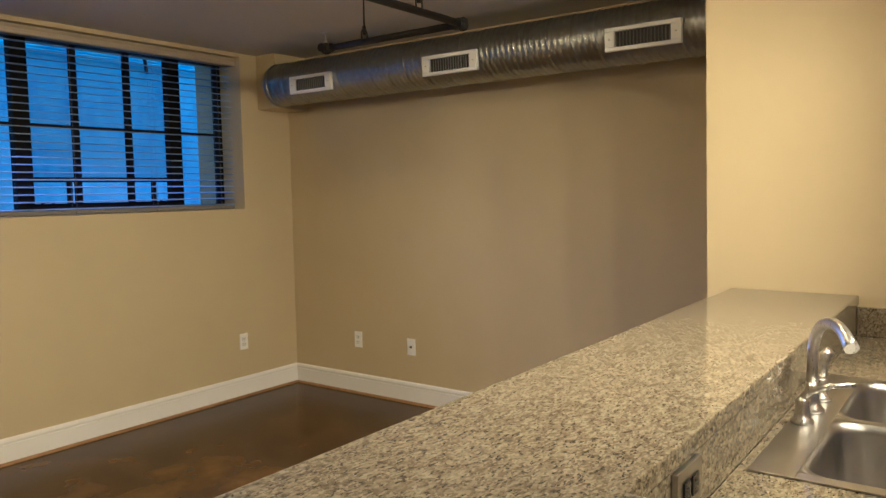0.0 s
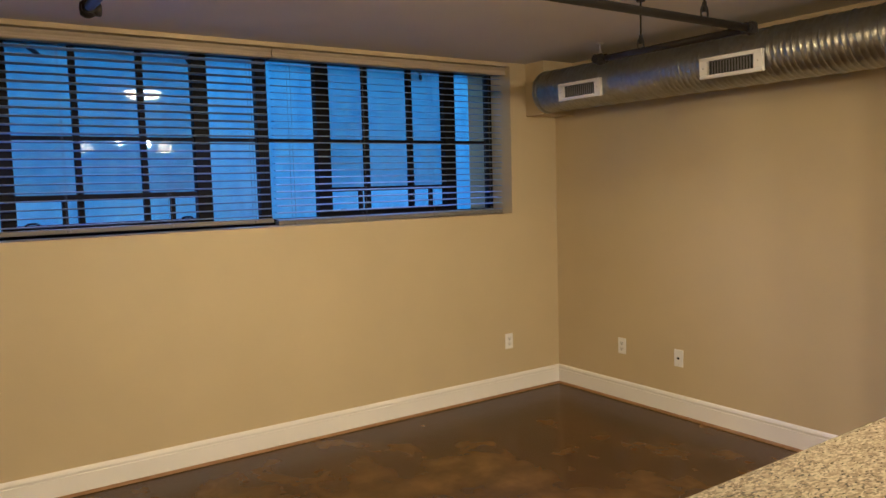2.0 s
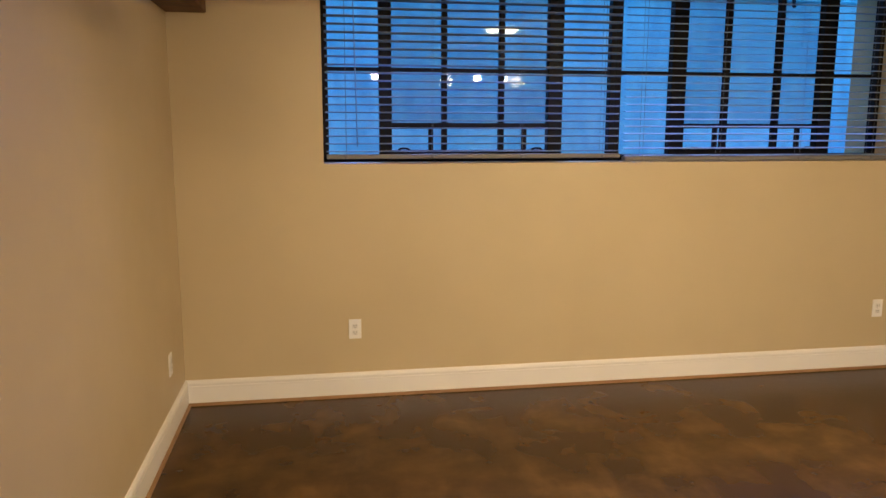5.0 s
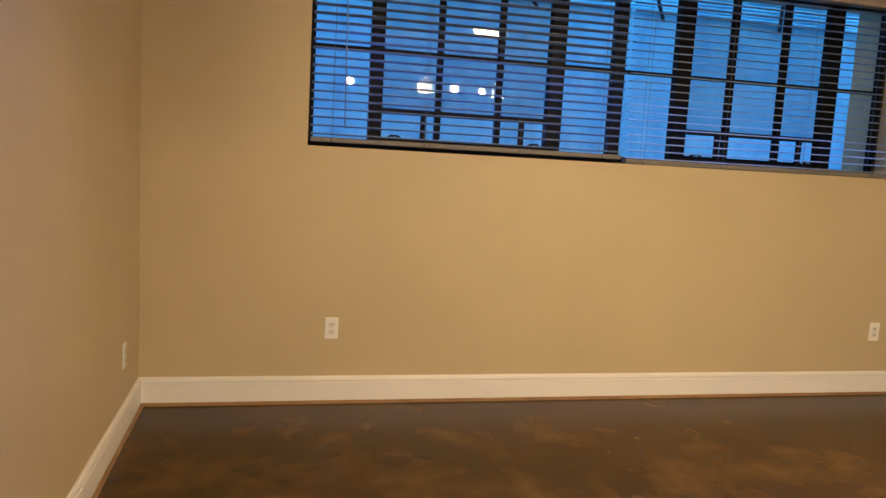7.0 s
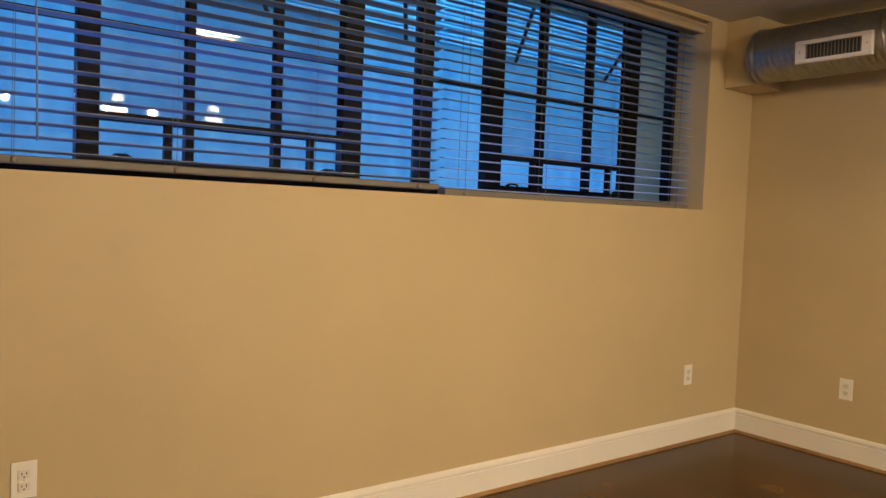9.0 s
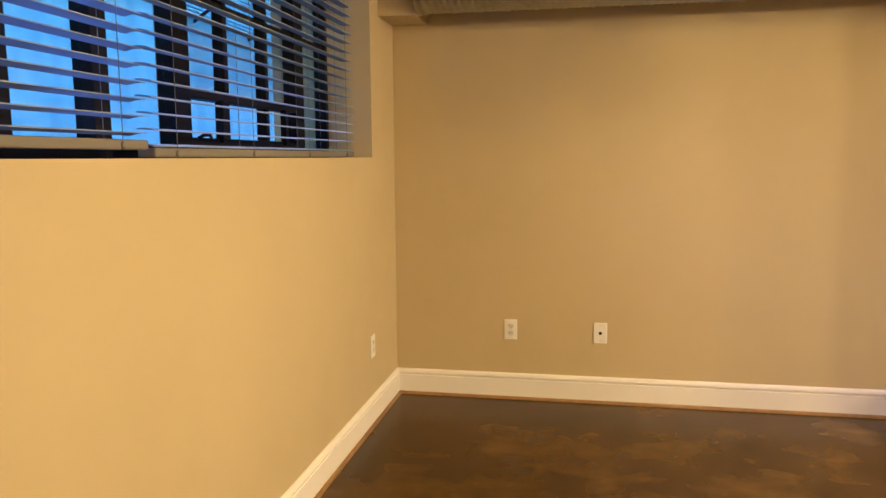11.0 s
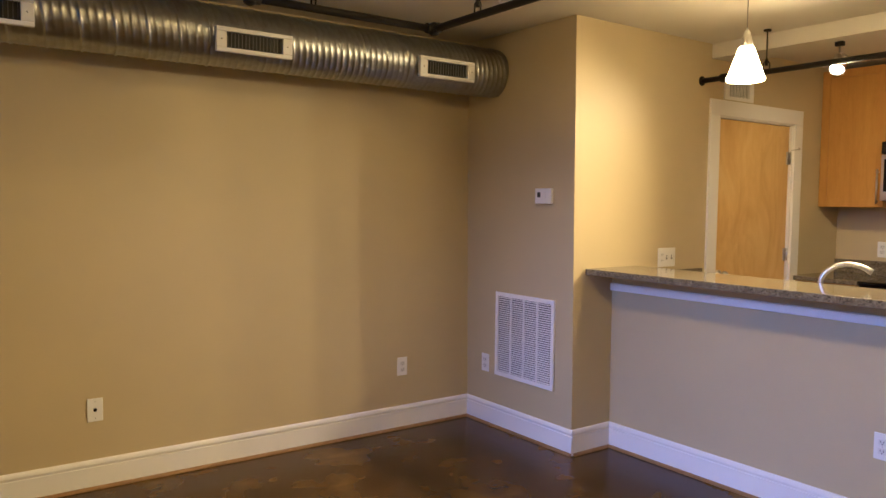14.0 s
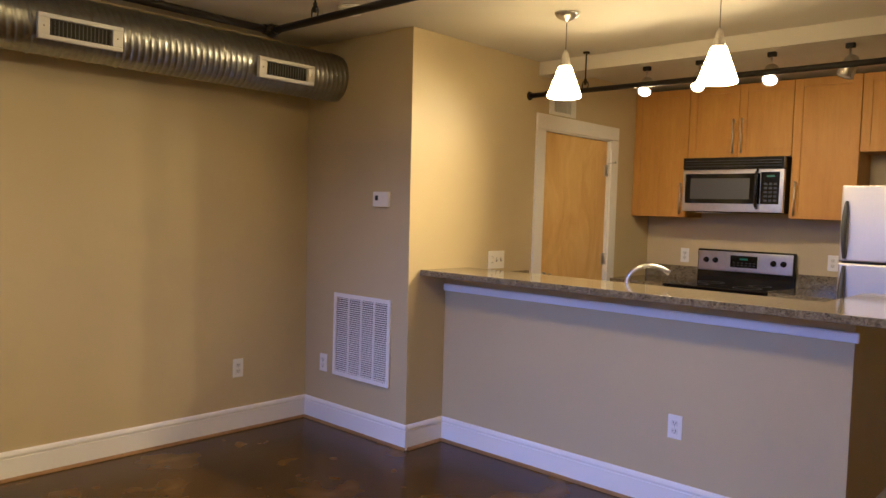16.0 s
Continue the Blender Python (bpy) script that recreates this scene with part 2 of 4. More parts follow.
def turned(bm, rings, segments=24, m=None, caps=True):
    """A body of revolution round z from (radius, height) pairs."""
    m = m or Matrix()
    loops = []
    for r, z in rings:
        loops.append([bm.verts.new(m @ Vector((r * math.cos(2 * math.pi * i / segments), r * math.sin(2 * math.pi * i / segments), z))) for i in range(segments)])
    for a, b in zip(loops, loops[1:]):
        for i in range(segments):
            j = (i + 1) % segments
            f = bm.faces.new((a[i], a[j], b[j], b[i]))
            f.smooth = True
    if caps:
        bm.faces.new(list(reversed(loops[0])))
        bm.faces.new(loops[-1])
    return bm


def along(a, b):
    """A frame at a with z towards b, and the distance."""
    d = Vector(b) - Vector(a)
    return Matrix.Translation(a) @ d.to_track_quat("Z", "Y").to_matrix().to_4x4(), d.length


def rod(bm, a, b, r, segments=14):
    m, n = along(a, b)
    return turned(bm, [(r, 0), (r, n)], segments, m)


def tube(bm, points, r, segments=12):
    """A round tube through points, radius r or one radius a point."""
    pts = [Vector(p) for p in points]
    radii = r if isinstance(r, (list, tuple)) else [r] * len(pts)
    loops, side = [], None
    for i, p in enumerate(pts):
        d = (pts[min(i + 1, len(pts) - 1)] - pts[max(i - 1, 0)]).normalized()
        if side is None:
            side = d.orthogonal().normalized()
        side = (side - d * side.dot(d)).normalized()
        up = d.cross(side)
        loops.append([bm.verts.new(p + radii[i] * (math.cos(a) * side + math.sin(a) * up)) for a in (2 * math.pi * k / segments for k in range(segments))])
    for a, b in zip(loops, loops[1:]):
        for k in range(segments):
            j = (k + 1) % segments
            bm.faces.new((a[k], a[j], b[j], b[k])).smooth = True
    bm.faces.new(list(reversed(loops[0])))
    bm.faces.new(loops[-1])
    return bm


def mesh_of(name, bm, mat):
    bmesh.ops.recalc_face_normals(bm, faces=bm.faces)
    me = bpy.data.meshes.new(name)
    bm.to_mesh(me)
    bm.free()
    me.materials.append(mat)
    return me


def part(name, bm, mat, parent=None, label=""):
    ob = new(name, mesh_of(name, bm, mat))
    if parent is not None:
        ob.parent = parent
    return tagged(ob, label)


def boxed(name, mat, x0, x1, y0, y1, z0, z1, parent=None, bevel=0.0, label=""):
    return part(name, block(bmesh.new(), x0, x1, y0, y1, z0, z1, bevel), mat, parent, label)


def thing(name, label, category, at=None, group=""):
    """An Empty at a thing's base that holds its parts."""
    ob = new(name)
    ob.empty_display_size = 0.1
    if at is not None:
        ob.matrix_world = at
    return tagged(ob, label, category, group)


def setting(name, bm, mat, label):
    return tagged(part(name, bm, mat), label, kind="structure")


# ---------------------------------------------------------------- shell
WEST, EAST, SOUTH, TOP = -4.883, 0.0, -6.36, 2.472
COLX, COLY, KNEEY, KNEEX = -0.978, -3.479, -3.79, -3.265
OX0, OX1, OZ0, OZ1, OUT = -4.078, -0.452, 1.365, 2.445, 0.52

setting("floor", block(bmesh.new(), WEST - 0.2, EAST + 0.2, SOUTH - 0.2, 0.0, -0.15, 0.0), FLOOR, "mottled brown stained concrete floor with a glossy sealed finish")
setting("ceiling", block(bmesh.new(), WEST - 0.2, EAST + 0.2, SOUTH - 0.2, OUT, TOP, TOP + 0.2), CEIL, "flat painted off-white ceiling over living room and kitchen")

bm = bmesh.new()
block(bm, WEST - 0.2, OX0, 0, OUT, -0.15, TOP)
block(bm, OX1, EAST + 0.2, 0, OUT, -0.15, TOP)
block(bm, OX0, OX1, 0, OUT, -0.15, OZ0)
block(bm, OX0, OX1, 0, OUT, OZ1, TOP)
setting("wall_north", bm, WALL, "tan painted wall with a long high window opening")
setting("wall_east", block(bmesh.new(), EAST, EAST + 0.2, COLY - 0.2, 0, 0, TOP), WALL, "plain tan painted wall behind the round duct")
setting("wall_west", block(bmesh.new(), WEST - 0.2, WEST, SOUTH, 0, 0, TOP), WALL, "plain tan painted wall")
setting("wall_south", block(bmesh.new(), WEST - 0.2, EAST + 0.2, SOUTH - 0.2, SOUTH, 0, TOP), WALL, "tan painted kitchen wall behind the cabinets")

# closet mass between living room corner and kitchen, with the door opening in its west face
DY0, DY1, DTOP = -4.765, -5.68, 2.025
LEAN = 0.012                               # the closet's north face leans a little out of plumb
bm = block(bmesh.new(), COLX, EAST, COLY - 0.12, COLY, 0, TOP)
for v in bm.verts:
    if v.co.y > COLY - 0.01:
        v.co.y += LEAN * v.co.z
setting("wall_closet_1", bm, WALL, "tan painted closet wall facing the living room")
setting("wall_closet_2", block(bmesh.new(), COLX, COLX + 0.12, DY0, COLY - 0.12, 0, TOP), WALL, "tan painted closet wall beside the bar")
setting("wall_closet_3", block(bmesh.new(), COLX, COLX + 0.12, SOUTH, DY1, 0, TOP), WALL, "tan painted closet wall beside the kitchen cabinets")
setting("wall_closet_4", block(bmesh.new(), COLX, COLX + 0.12, DY1, DY0, DTOP, TOP), WALL, "tan painted wall above the closet door")
setting("wall_closet_back", block(bmesh.new(), COLX + 0.8, COLX + 0.9, SOUTH, COLY - 0.12, 0, TOP), WALL, "plain tan wall inside the closet")
setting("wall_knee", block(bmesh.new(), KNEEX, COLX, -3.985, KNEEY, 0, 1.034), WALL, "low tan half wall under the granite bar")
setting("wall_knee_end", block(bmesh.new(), KNEEX, KNEEX + 0.1, -4.66, -3.9855, 0, 1.0315), WALL, "tan painted end of the half wall under the counter")
setting("ceiling_beam", block(bmesh.new(), WEST, COLX, -4.95, -4.68, 2.378, TOP, 0.004), CEIL, "shallow painted beam across the kitchen ceiling")
setting("soffit_corner", block(bmesh.new(), -0.30, EAST, -0.20, 0.0, 2.085, TOP, 0.004), WALL, "small tan painted box where the duct ends")
setting("beam_west", block(bmesh.new(), WEST, -4.675, SOUTH, 0.0, 2.165, TOP, 0.006), BEAMWOOD, "dark stained wooden beam along the wall top")


def skirting(name, x0, y0, x1, y1, nx, ny):
    """White baseboard with a grooved cap and a wooden shoe moulding, from one corner to the next; (nx, ny) points into the room."""
    d = Vector((x1 - x0, y1 - y0, 0))
    n = d.length
    m = Matrix.Translation((x0, y0, 0)) @ Matrix(((d.x / n, nx, 0, 0), (d.y / n, ny, 0, 0), (0, 0, 1, 0), (0, 0, 0, 1)))

    def profile(points, mat, label, nm):
        bm = bmesh.new()
        rows = []
        for s, end in ((0, 0), (n, 1)):
            rows.append([bm.verts.new(m @ Vector((s, p, z))) for p, z in points])
        k = len(points)
        for i in range(k):
            j = (i + 1) % k
            bm.faces.new((rows[0][i], rows[0][j], rows[1][j], rows[1][i]))
        bm.faces.new(list(reversed(rows[0])))
        bm.faces.new(rows[1])
        return setting(nm, bm, mat, label)

    profile([(0, 0), (0.015, 0), (0.015, 0.110), (0.010, 0.112), (0.010, 0.117), (0.0155, 0.119), (0.017, 0.128), (0.013, 0.139), (0.006, 0.146), (0, 0.147)],
            WHITE, "white painted baseboard with a grooved cap", name)
    profile([(0.016, 0), (0.030, 0), (0.029, 0.006), (0.025, 0.011), (0.020, 0.014), (0.016, 0.015)], SHOE, "thin brown wooden shoe moulding at the floor", "trim_shoe")


skirting("baseboard_north", WEST, 0, EAST, 0, 0, -1)
skirting("baseboard_east", EAST, 0, EAST, COLY, -1, 0)
skirting("baseboard_return", EAST, COLY, COLX - 0.015, COLY, 0, 1)
skirting("baseboard_column", COLX, COLY, COLX, KNEEY, -1, 0)
skirting("baseboard_knee", COLX, KNEEY, KNEEX - 0.015, KNEEY, 0, 1)
skirting("baseboard_knee_end", KNEEX, KNEEY, KNEEX, -4.66, -1, 0)
skirting("baseboard_west", WEST, SOUTH, WEST, 0, 1, 0)

# trim strip under the bar
setting("trim_bar", block(bmesh.new(), KNEEX - 0.02, COLX - 0.001, KNEEY + 0.0005, KNEEY + 0.022, 0.932, 0.975, 0.006), WHITE, "white painted trim board under the bar overhang")

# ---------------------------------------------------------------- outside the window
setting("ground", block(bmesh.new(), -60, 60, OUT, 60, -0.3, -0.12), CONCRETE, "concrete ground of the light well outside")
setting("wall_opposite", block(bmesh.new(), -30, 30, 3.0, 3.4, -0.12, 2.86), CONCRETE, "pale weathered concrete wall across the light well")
canopy = thing("canopy", "light canopy with thin steel bars above the light well", "canopy", pose(0, 3.0, 2.86))
canopy["kind"] = "structure"
for i in range(9):
    b = bmesh.new()
    x = -6.0 + i * 1.3
    rod(b, (x, -2.2, 0.50), (x + 1.6, 0.1, -0.09), 0.018, 8)
    part("canopy_bar", b, BLACK_METAL, canopy)

b = bmesh.new()
for i in range(36):
    f = i / 35
    rod(b, (-7.0, -2.2 + 2.24 * f, 0.56 - 0.58 * f), (7.0, -2.2 + 2.24 * f, 0.56 - 0.58 * f), 0.021, 6)
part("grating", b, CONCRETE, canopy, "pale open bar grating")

# ---------------------------------------------------------------- windows
GY = 0.255


def window_unit(name, x0, x1, posts, muntins, stays, label):
    """A black steel window: frame, two posts, thin muntins, a bottom hopper and panes."""
    w = tagged(thing(name, label, "window", pose(0, GY, 0)), kind="structure")
    zt, zb = OZ1, OZ0
    for a, b in ((x0, x0 + 0.035), (x1 - 0.035, x1)):
        boxed("window_frame", BLACK_METAL, a, b, -0.03, 0.03, zb, zt, w, 0.003)
    boxed("window_frame", BLACK_METAL, x0 + 0.035, x1 - 0.035, -0.03, 0.03, zb, zb + 0.04, w, 0.003)
    boxed("window_frame", BLACK_METAL, x0 + 0.035, x1 - 0.035, -0.03, 0.03, zt - 0.04, zt, w, 0.003)
    for a, b in posts:
        boxed("post", BLACK_METAL, a, b, -0.035, 0.028, zb + 0.04, zt - 0.04, w, 0.004)
    for x in muntins:
        boxed("muntin", BLACK_METAL, x - 0.016, x + 0.016, -0.022, 0.022, zb + 0.04, zt - 0.04, w, 0.003)
    boxed("transom_bar", BLACK_METAL, x0 + 0.035, x1 - 0.035, -0.018, 0.018, 1.893, 1.915, w, 0.003)
    boxed("hopper_rail", BLACK_METAL, posts[0][1], posts[1][0], -0.032, 0.020, 1.565, 1.595, w, 0.003)
    boxed("hopper_rail", BLACK_METAL, posts[0][1], posts[1][0], -0.032, 0.020, 1.405, 1.435, w, 0.003)
    for x in stays:
        boxed("hopper_stay", BLACK_METAL, x - 0.014, x + 0.014, -0.045, -0.02, 1.42, 1.57, w, 0.003)
    for s, x in ((1, posts[0][1] + 0.07), (-1, posts[1][0] - 0.07)):
        b = bmesh.new()
        tube(b, [(x - s * 0.035, -0.036, 1.432), (x - s * 0.02, -0.05, 1.444), (x + s * 0.015, -0.052, 1.445), (x + s * 0.035, -0.045, 1.436)], 0.006, 8)
        part("hopper_handle", b, BLACK_METAL, w)
    edges = [x0 + 0.035, posts[0][0], posts[0][1], *muntins, posts[1][0], posts[1][1], x1 - 0.035]
    spans = [(edges[0], edges[1]), (edges[2], edges[3]), (edges[3], edges[4]), (edges[4], edges[5]), (edges[6], edges[7])]
    for a, b in spans:
        for lo, hi in ((zb + 0.04, 1.893), (1.915, zt - 0.04)):
            pane = boxed("pane", GLASS, a, b, 0.002, 0.006, lo, hi, w)
            pane.visible_shadow = False
    boxed("insect_screen", SCREEN, posts[0][1], posts[1][0], 0.0235, 0.0245, 1.595, zt - 0.04, w, 0, "dark insect screen mesh")
    return w


window_unit("window_1", OX0, -2.285, ((-3.745, -3.672), (-2.715, -2.625)), (-3.354, -3.003), (-3.44, -2.865), "black steel window with mullions and a bottom hopper")
window_unit("window_2", -2.285, OX1, ((-1.918, -1.822), (-0.893, -0.800)), (-1.537, -1.180), (-1.61, -1.035), "black steel window with mullions beside the corner")


def blind(label, x0, x1, bottom, slats, pitch, tilt):
    """A horizontal blind: valance, slats, ladders, bottom rail."""
    b = thing("window_blind", label, "blind", pose((x0 + x1) / 2, 0.115, bottom), "blinds in the long window")
    half = (x1 - x0) / 2
    bm = bmesh.new()
    prof = [(-0.060, 2.386), (-0.068, 2.386), (-0.074, 2.390), (-0.074, 2.397), (-0.070, 2.401), (-0.070, 2.418), (-0.074, 2.423), (-0.080, 2.430), (-0.083, 2.439), (-0.060, 2.439)]
    rings = [[bm.verts.new((s, y, z - bottom)) for y, z in prof] for s in (-half, half)]
    for k in range(len(prof)):
        j = (k + 1) % len(prof)
        bm.faces.new((rings[0][k], rings[0][j], rings[1][j], rings[1][k]))
    bm.faces.new(rings[0])
    bm.faces.new(rings[1])
    part("valance", bm, VALANCE, b, "cream moulded valance")
    boxed("headrail", RAIL, -half + 0.005, half - 0.005, -0.055, 0.01, 2.388 - bottom, 2.430 - bottom, b, 0.003)
    bm = bmesh.new()
    hx = half - 0.012
    rows = []
    for k in range(5):
        y = -0.025 + 0.0125 * k
        z = 0.003 * (1 - (y / 0.025) ** 2)
        rows.append((y, z))
    top = [[bm.verts.new((s, y, z + 0.0014)) for y, z in rows] for s in (-hx, hx)]
    bot = [[bm.verts.new((s, y, z - 0.0014)) for y, z in rows] for s in (-hx, hx)]
    for k in range(4):
        bm.faces.new((top[0][k], top[1][k], top[1][k + 1], top[0][k + 1]))
        bm.faces.new((bot[0][k], bot[0][k + 1], bot[1][k + 1], bot[1][k]))
    for k in (0, 4):
        bm.faces.new((top[0][k], bot[0][k], bot[1][k], top[1][k]))
    for s in (0, 1):
        bm.faces.new([top[s][k] for k in range(5)] + [bot[s][k] for k in range(4, -1, -1)])
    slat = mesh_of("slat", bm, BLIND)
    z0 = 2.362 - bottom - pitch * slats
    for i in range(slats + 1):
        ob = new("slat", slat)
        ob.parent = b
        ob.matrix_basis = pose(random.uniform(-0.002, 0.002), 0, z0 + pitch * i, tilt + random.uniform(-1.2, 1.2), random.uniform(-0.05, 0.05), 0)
    part("bottom_rail", block(bmesh.new(), -hx, hx, -0.028, 0.028, 0.0, 0.026, 0.006), RAIL, b, "thick grey bottom rail")
    for f in (-0.86, -0.3, 0.3, 0.86):
        bm = bmesh.new()
        turned(bm, [(0.011, 0.0), (0.011, 0.004), (0.006, 0.007)], 12, pose(f * half, -0.0275, 0.011, 90))
        part("cord_button", bm, RAIL, b)
        for y in (-0.027, 0.027):
            boxed("ladder_cord", CORD, f * half - 0.0008, f * half + 0.0008, y - 0.0008, y + 0.0008, 0.02, 2.388 - bottom, b)
    return b


left_blind = blind("grey-white two-inch slatted blind with raised bottom rail", OX0 + 0.006, -2.283, 1.388, 21, 0.0444, -6)
right_blind = blind("grey-white two-inch slatted blind lowered to the sill", -2.277, OX1 - 0.006, 1.368, 22, 0.0437, 6)
b = bmesh.new()
rod(b, (-3.885, 0.07, 1.46), (-3.90, 0.075, 2.36), 0.0032, 8)
tagged(part("blind_wand", b, BLIND), "thin tilt wand hanging beside the blind slats", "blind wand")

# ---------------------------------------------------------------- duct
DX, DZ, DR = -0.262, 2.242, 0.146
duct = thing("air_duct", "round galvanised spiral duct along the wall below the ceiling", "duct", pose(DX, 0, DZ))
bm = bmesh.new()
D0, D1 = -0.205, COLY + 0.002
STEP, SEG = 0.0044, 56
loops = []
n = int(round((D0 - D1) / STEP))
for i in range(n + 1):
    y = D0 + (D1 - D0) * i / n
    ring = []
    for k in range(SEG):
        a = 2 * math.pi * k / SEG
        phase = ((y / 0.140 + k / SEG) % 1.0) * 0.140
        seam = 0.0035 if phase < 0.007 else 0.0
        rib = 0.0026 * (0.5 + 0.5 * math.cos(2 * math.pi * phase / 0.035)) ** 3
        r = DR + seam + rib
        ring.append(bm.verts.new((r * math.cos(a), y, r * math.sin(a))))
    loops.append(ring)
for a, b2 in zip(loops, loops[1:]):
    for k in range(SEG):
        j = (k + 1) % SEG
        bm.faces.new((a[k], a[j], b2[j], b2[k])).smooth = True
bm.faces.new(loops[0])
bm.faces.new(list(reversed(loops[-1])))
part("duct_body", bm, GALV, duct)
bm = bmesh.new()
turned(bm, [(DR + 0.004, -0.03), (DR + 0.008, -0.028), (DR + 0.008, 0.0), (DR - 0.01, 0.004)], 48, pose(0, D0 + 0.002, 0, -90), True)
part("end_cap", bm, GALV, duct, "flat galvanised end cap")

def duct_register(y):
    """A white wall register on the side of the duct, with upright fins."""
    r = thing("duct_register", "white metal air register with vertical fins on the duct", "air vent", pose(-0.420, y, 2.198, 0, -2, 0), "registers along the duct")
    w, h = 0.192, 0.058
    for a, b, c, d in ((-w, w, h - 0.020, h), (-w, w, -h, -h + 0.020), (-w, -w + 0.05, -h + 0.020, h - 0.020), (w - 0.05, w, -h + 0.020, h - 0.020)):
        boxed("frame", PLATE, -0.014, 0.012, a, b, c, d, r, 0.003)
    boxed("backing", SLOT, 0.004, 0.007, -w + 0.02, w - 0.02, -h + 0.01, h - 0.01, r)
    fin = mesh_of("fin", block(bmesh.new(), -0.005, 0.001, -0.0011, 0.0011, -h + 0.018, h - 0.018), RAIL)
    for i in range(16):
        ob = new("fin", fin)
        ob.parent = r
        ob.matrix_basis = pose(0, -w + 0.058 + i * (2 * w - 0.116) / 15, 0, 0, 0, -8)
    for s in (-1, 1):
        bm = bmesh.new()
        turned(bm, [(0.005, 0), (0.004, 0.002), (0.001, 0.003)], 10, pose(-0.014, s * (w - 0.025), 0, 0, -90, 0))
        part("screw", bm, NICKEL, r)
    boxed("collar", GALV, 0.0122, 0.05, -w + 0.012, w - 0.012, -h + 0.008, h - 0.008, r)
    return r


for y in (-0.684, -1.825, -2.978):
    duct_register(y)

# ---------------------------------------------------------------- sprinkler pipes
PZ = 2.222


def pipe_run(label, points, heads):
    p = thing("sprinkler_pipe", label, "pipe", pose(*points[0]), "black ceiling pipes")
    o = Vector(points[0])
    for a, b in zip(points, points[1:]):
        bm = bmesh.new()
        rod(bm, Vector(a) - o, Vector(b) - o, 0.0165, 16)
        part("pipe", bm, BLACK_PIPE, p)
    for c in points[1:-1] + heads:
        bm = bmesh.new()
        turned(bm, [(0.010, -0.03), (0.024, -0.022), (0.027, 0), (0.024, 0.022), (0.010, 0.03)], 16, Matrix.Translation(Vector(c) - o))
        for d in ((1, 0, 0), (-1, 0, 0), (0, 1, 0), (0, -1, 0)):
            if any((Vector(q) - Vector(c)).normalized().dot(Vector(d)) > 0.9 for q in points if (Vector(q) - Vector(c)).length > 0.01):
                rod(bm, Vector(c) - o, Vector(c) - o + Vector(d) * 0.042, 0.0225, 14)
        part("elbow", bm, BLACK_PIPE, p)
    return p


def hanger(parent, o, x, y, z=PZ):
    bm = bmesh.new()
    tube(bm, [(0.0 + 0.022 * math.sin(a), 0, 0.012 - 0.026 * math.cos(a) + (0.012 if math.cos(a) < 0 else 0)) for a in (2 * math.pi * k / 12 for k in range(13))], 0.004, 6)
    ob = part("hanger_ring", bm, BLACK_PIPE, parent)
    ob.location = Vector((x, y, z + 0.012)) - o
    bm = bmesh.new()
    rod(bm, (0, 0, 0.05), (0, 0, TOP - z - 0.004), 0.0045, 8)
    rod(bm, (0, 0, 0.035), (0, 0, 0.075), 0.009, 8)
    turned(bm, [(0.022, TOP - z - 0.012), (0.022, TOP - z - 0.002)], 12)
    ob = part("hanger_rod", bm, BLACK_PIPE, parent)
    ob.location = Vector((x, y, z)) - o


def sprinkler_head(parent, o, x, y, z=PZ):
    bm = bmesh.new()
    turned(bm, [(0.011, 0.015), (0.011, 0.035), (0.006, 0.04), (0.006, 0.05), (0.004, 0.056), (0.004, 0.075), (0.018, 0.078), (0.018, 0.081), (0.004, 0.083)], 12)
    ob = part("sprinkler_head", bm, NICKEL, parent, "brass-nickel upright sprinkler head")
    ob.location = Vector((x, y, z)) - o


pts = [(-1.117, -1.53, PZ), (-1.117, -2.40, PZ), (-3.57, -2.40, PZ), (-3.57, -1.51, PZ)]
run = pipe_run("black iron sprinkler pipe hung from ceiling on thin rods", pts, [pts[0], pts[-1]])
o = Vector(pts[0])
for x, y in ((-1.117, -1.80), (-1.117 - 0.32, -2.40), (-2.35, -2.40), (-3.57, -1.85)):
    hanger(run, o, x, y)
for x, y in ((-1.117, -1.53), (-3.57, -1.51)):
    sprinkler_head(run, o, x, y)

pts = [(COLX, -4.58, 2.225), (WEST, -4.58, 2.225)]
run = pipe_run("black iron pipe running across the kitchen ceiling", pts, [])
o = Vector(pts[0])
for x in (-1.42, -3.3):
    hanger(run, o, x, -4.58, 2.225)
bm = bmesh.new()
turned(bm, [(0.03, 0), (0.03, 0.006), (0.02, 0.008)], 20, pose(-0.001, 0, 0, 0, -90, 0))
part("wall_flange", bm, BLACK_PIPE, run)
bm = bmesh.new()
turned(bm, [(0.024, -0.03), (0.027, -0.02), (0.027, 0.02), (0.024, 0.03)], 16, pose(-0.17, 0, 0, 0, 90, 0))
part("coupling", bm, BLACK_PIPE, run)

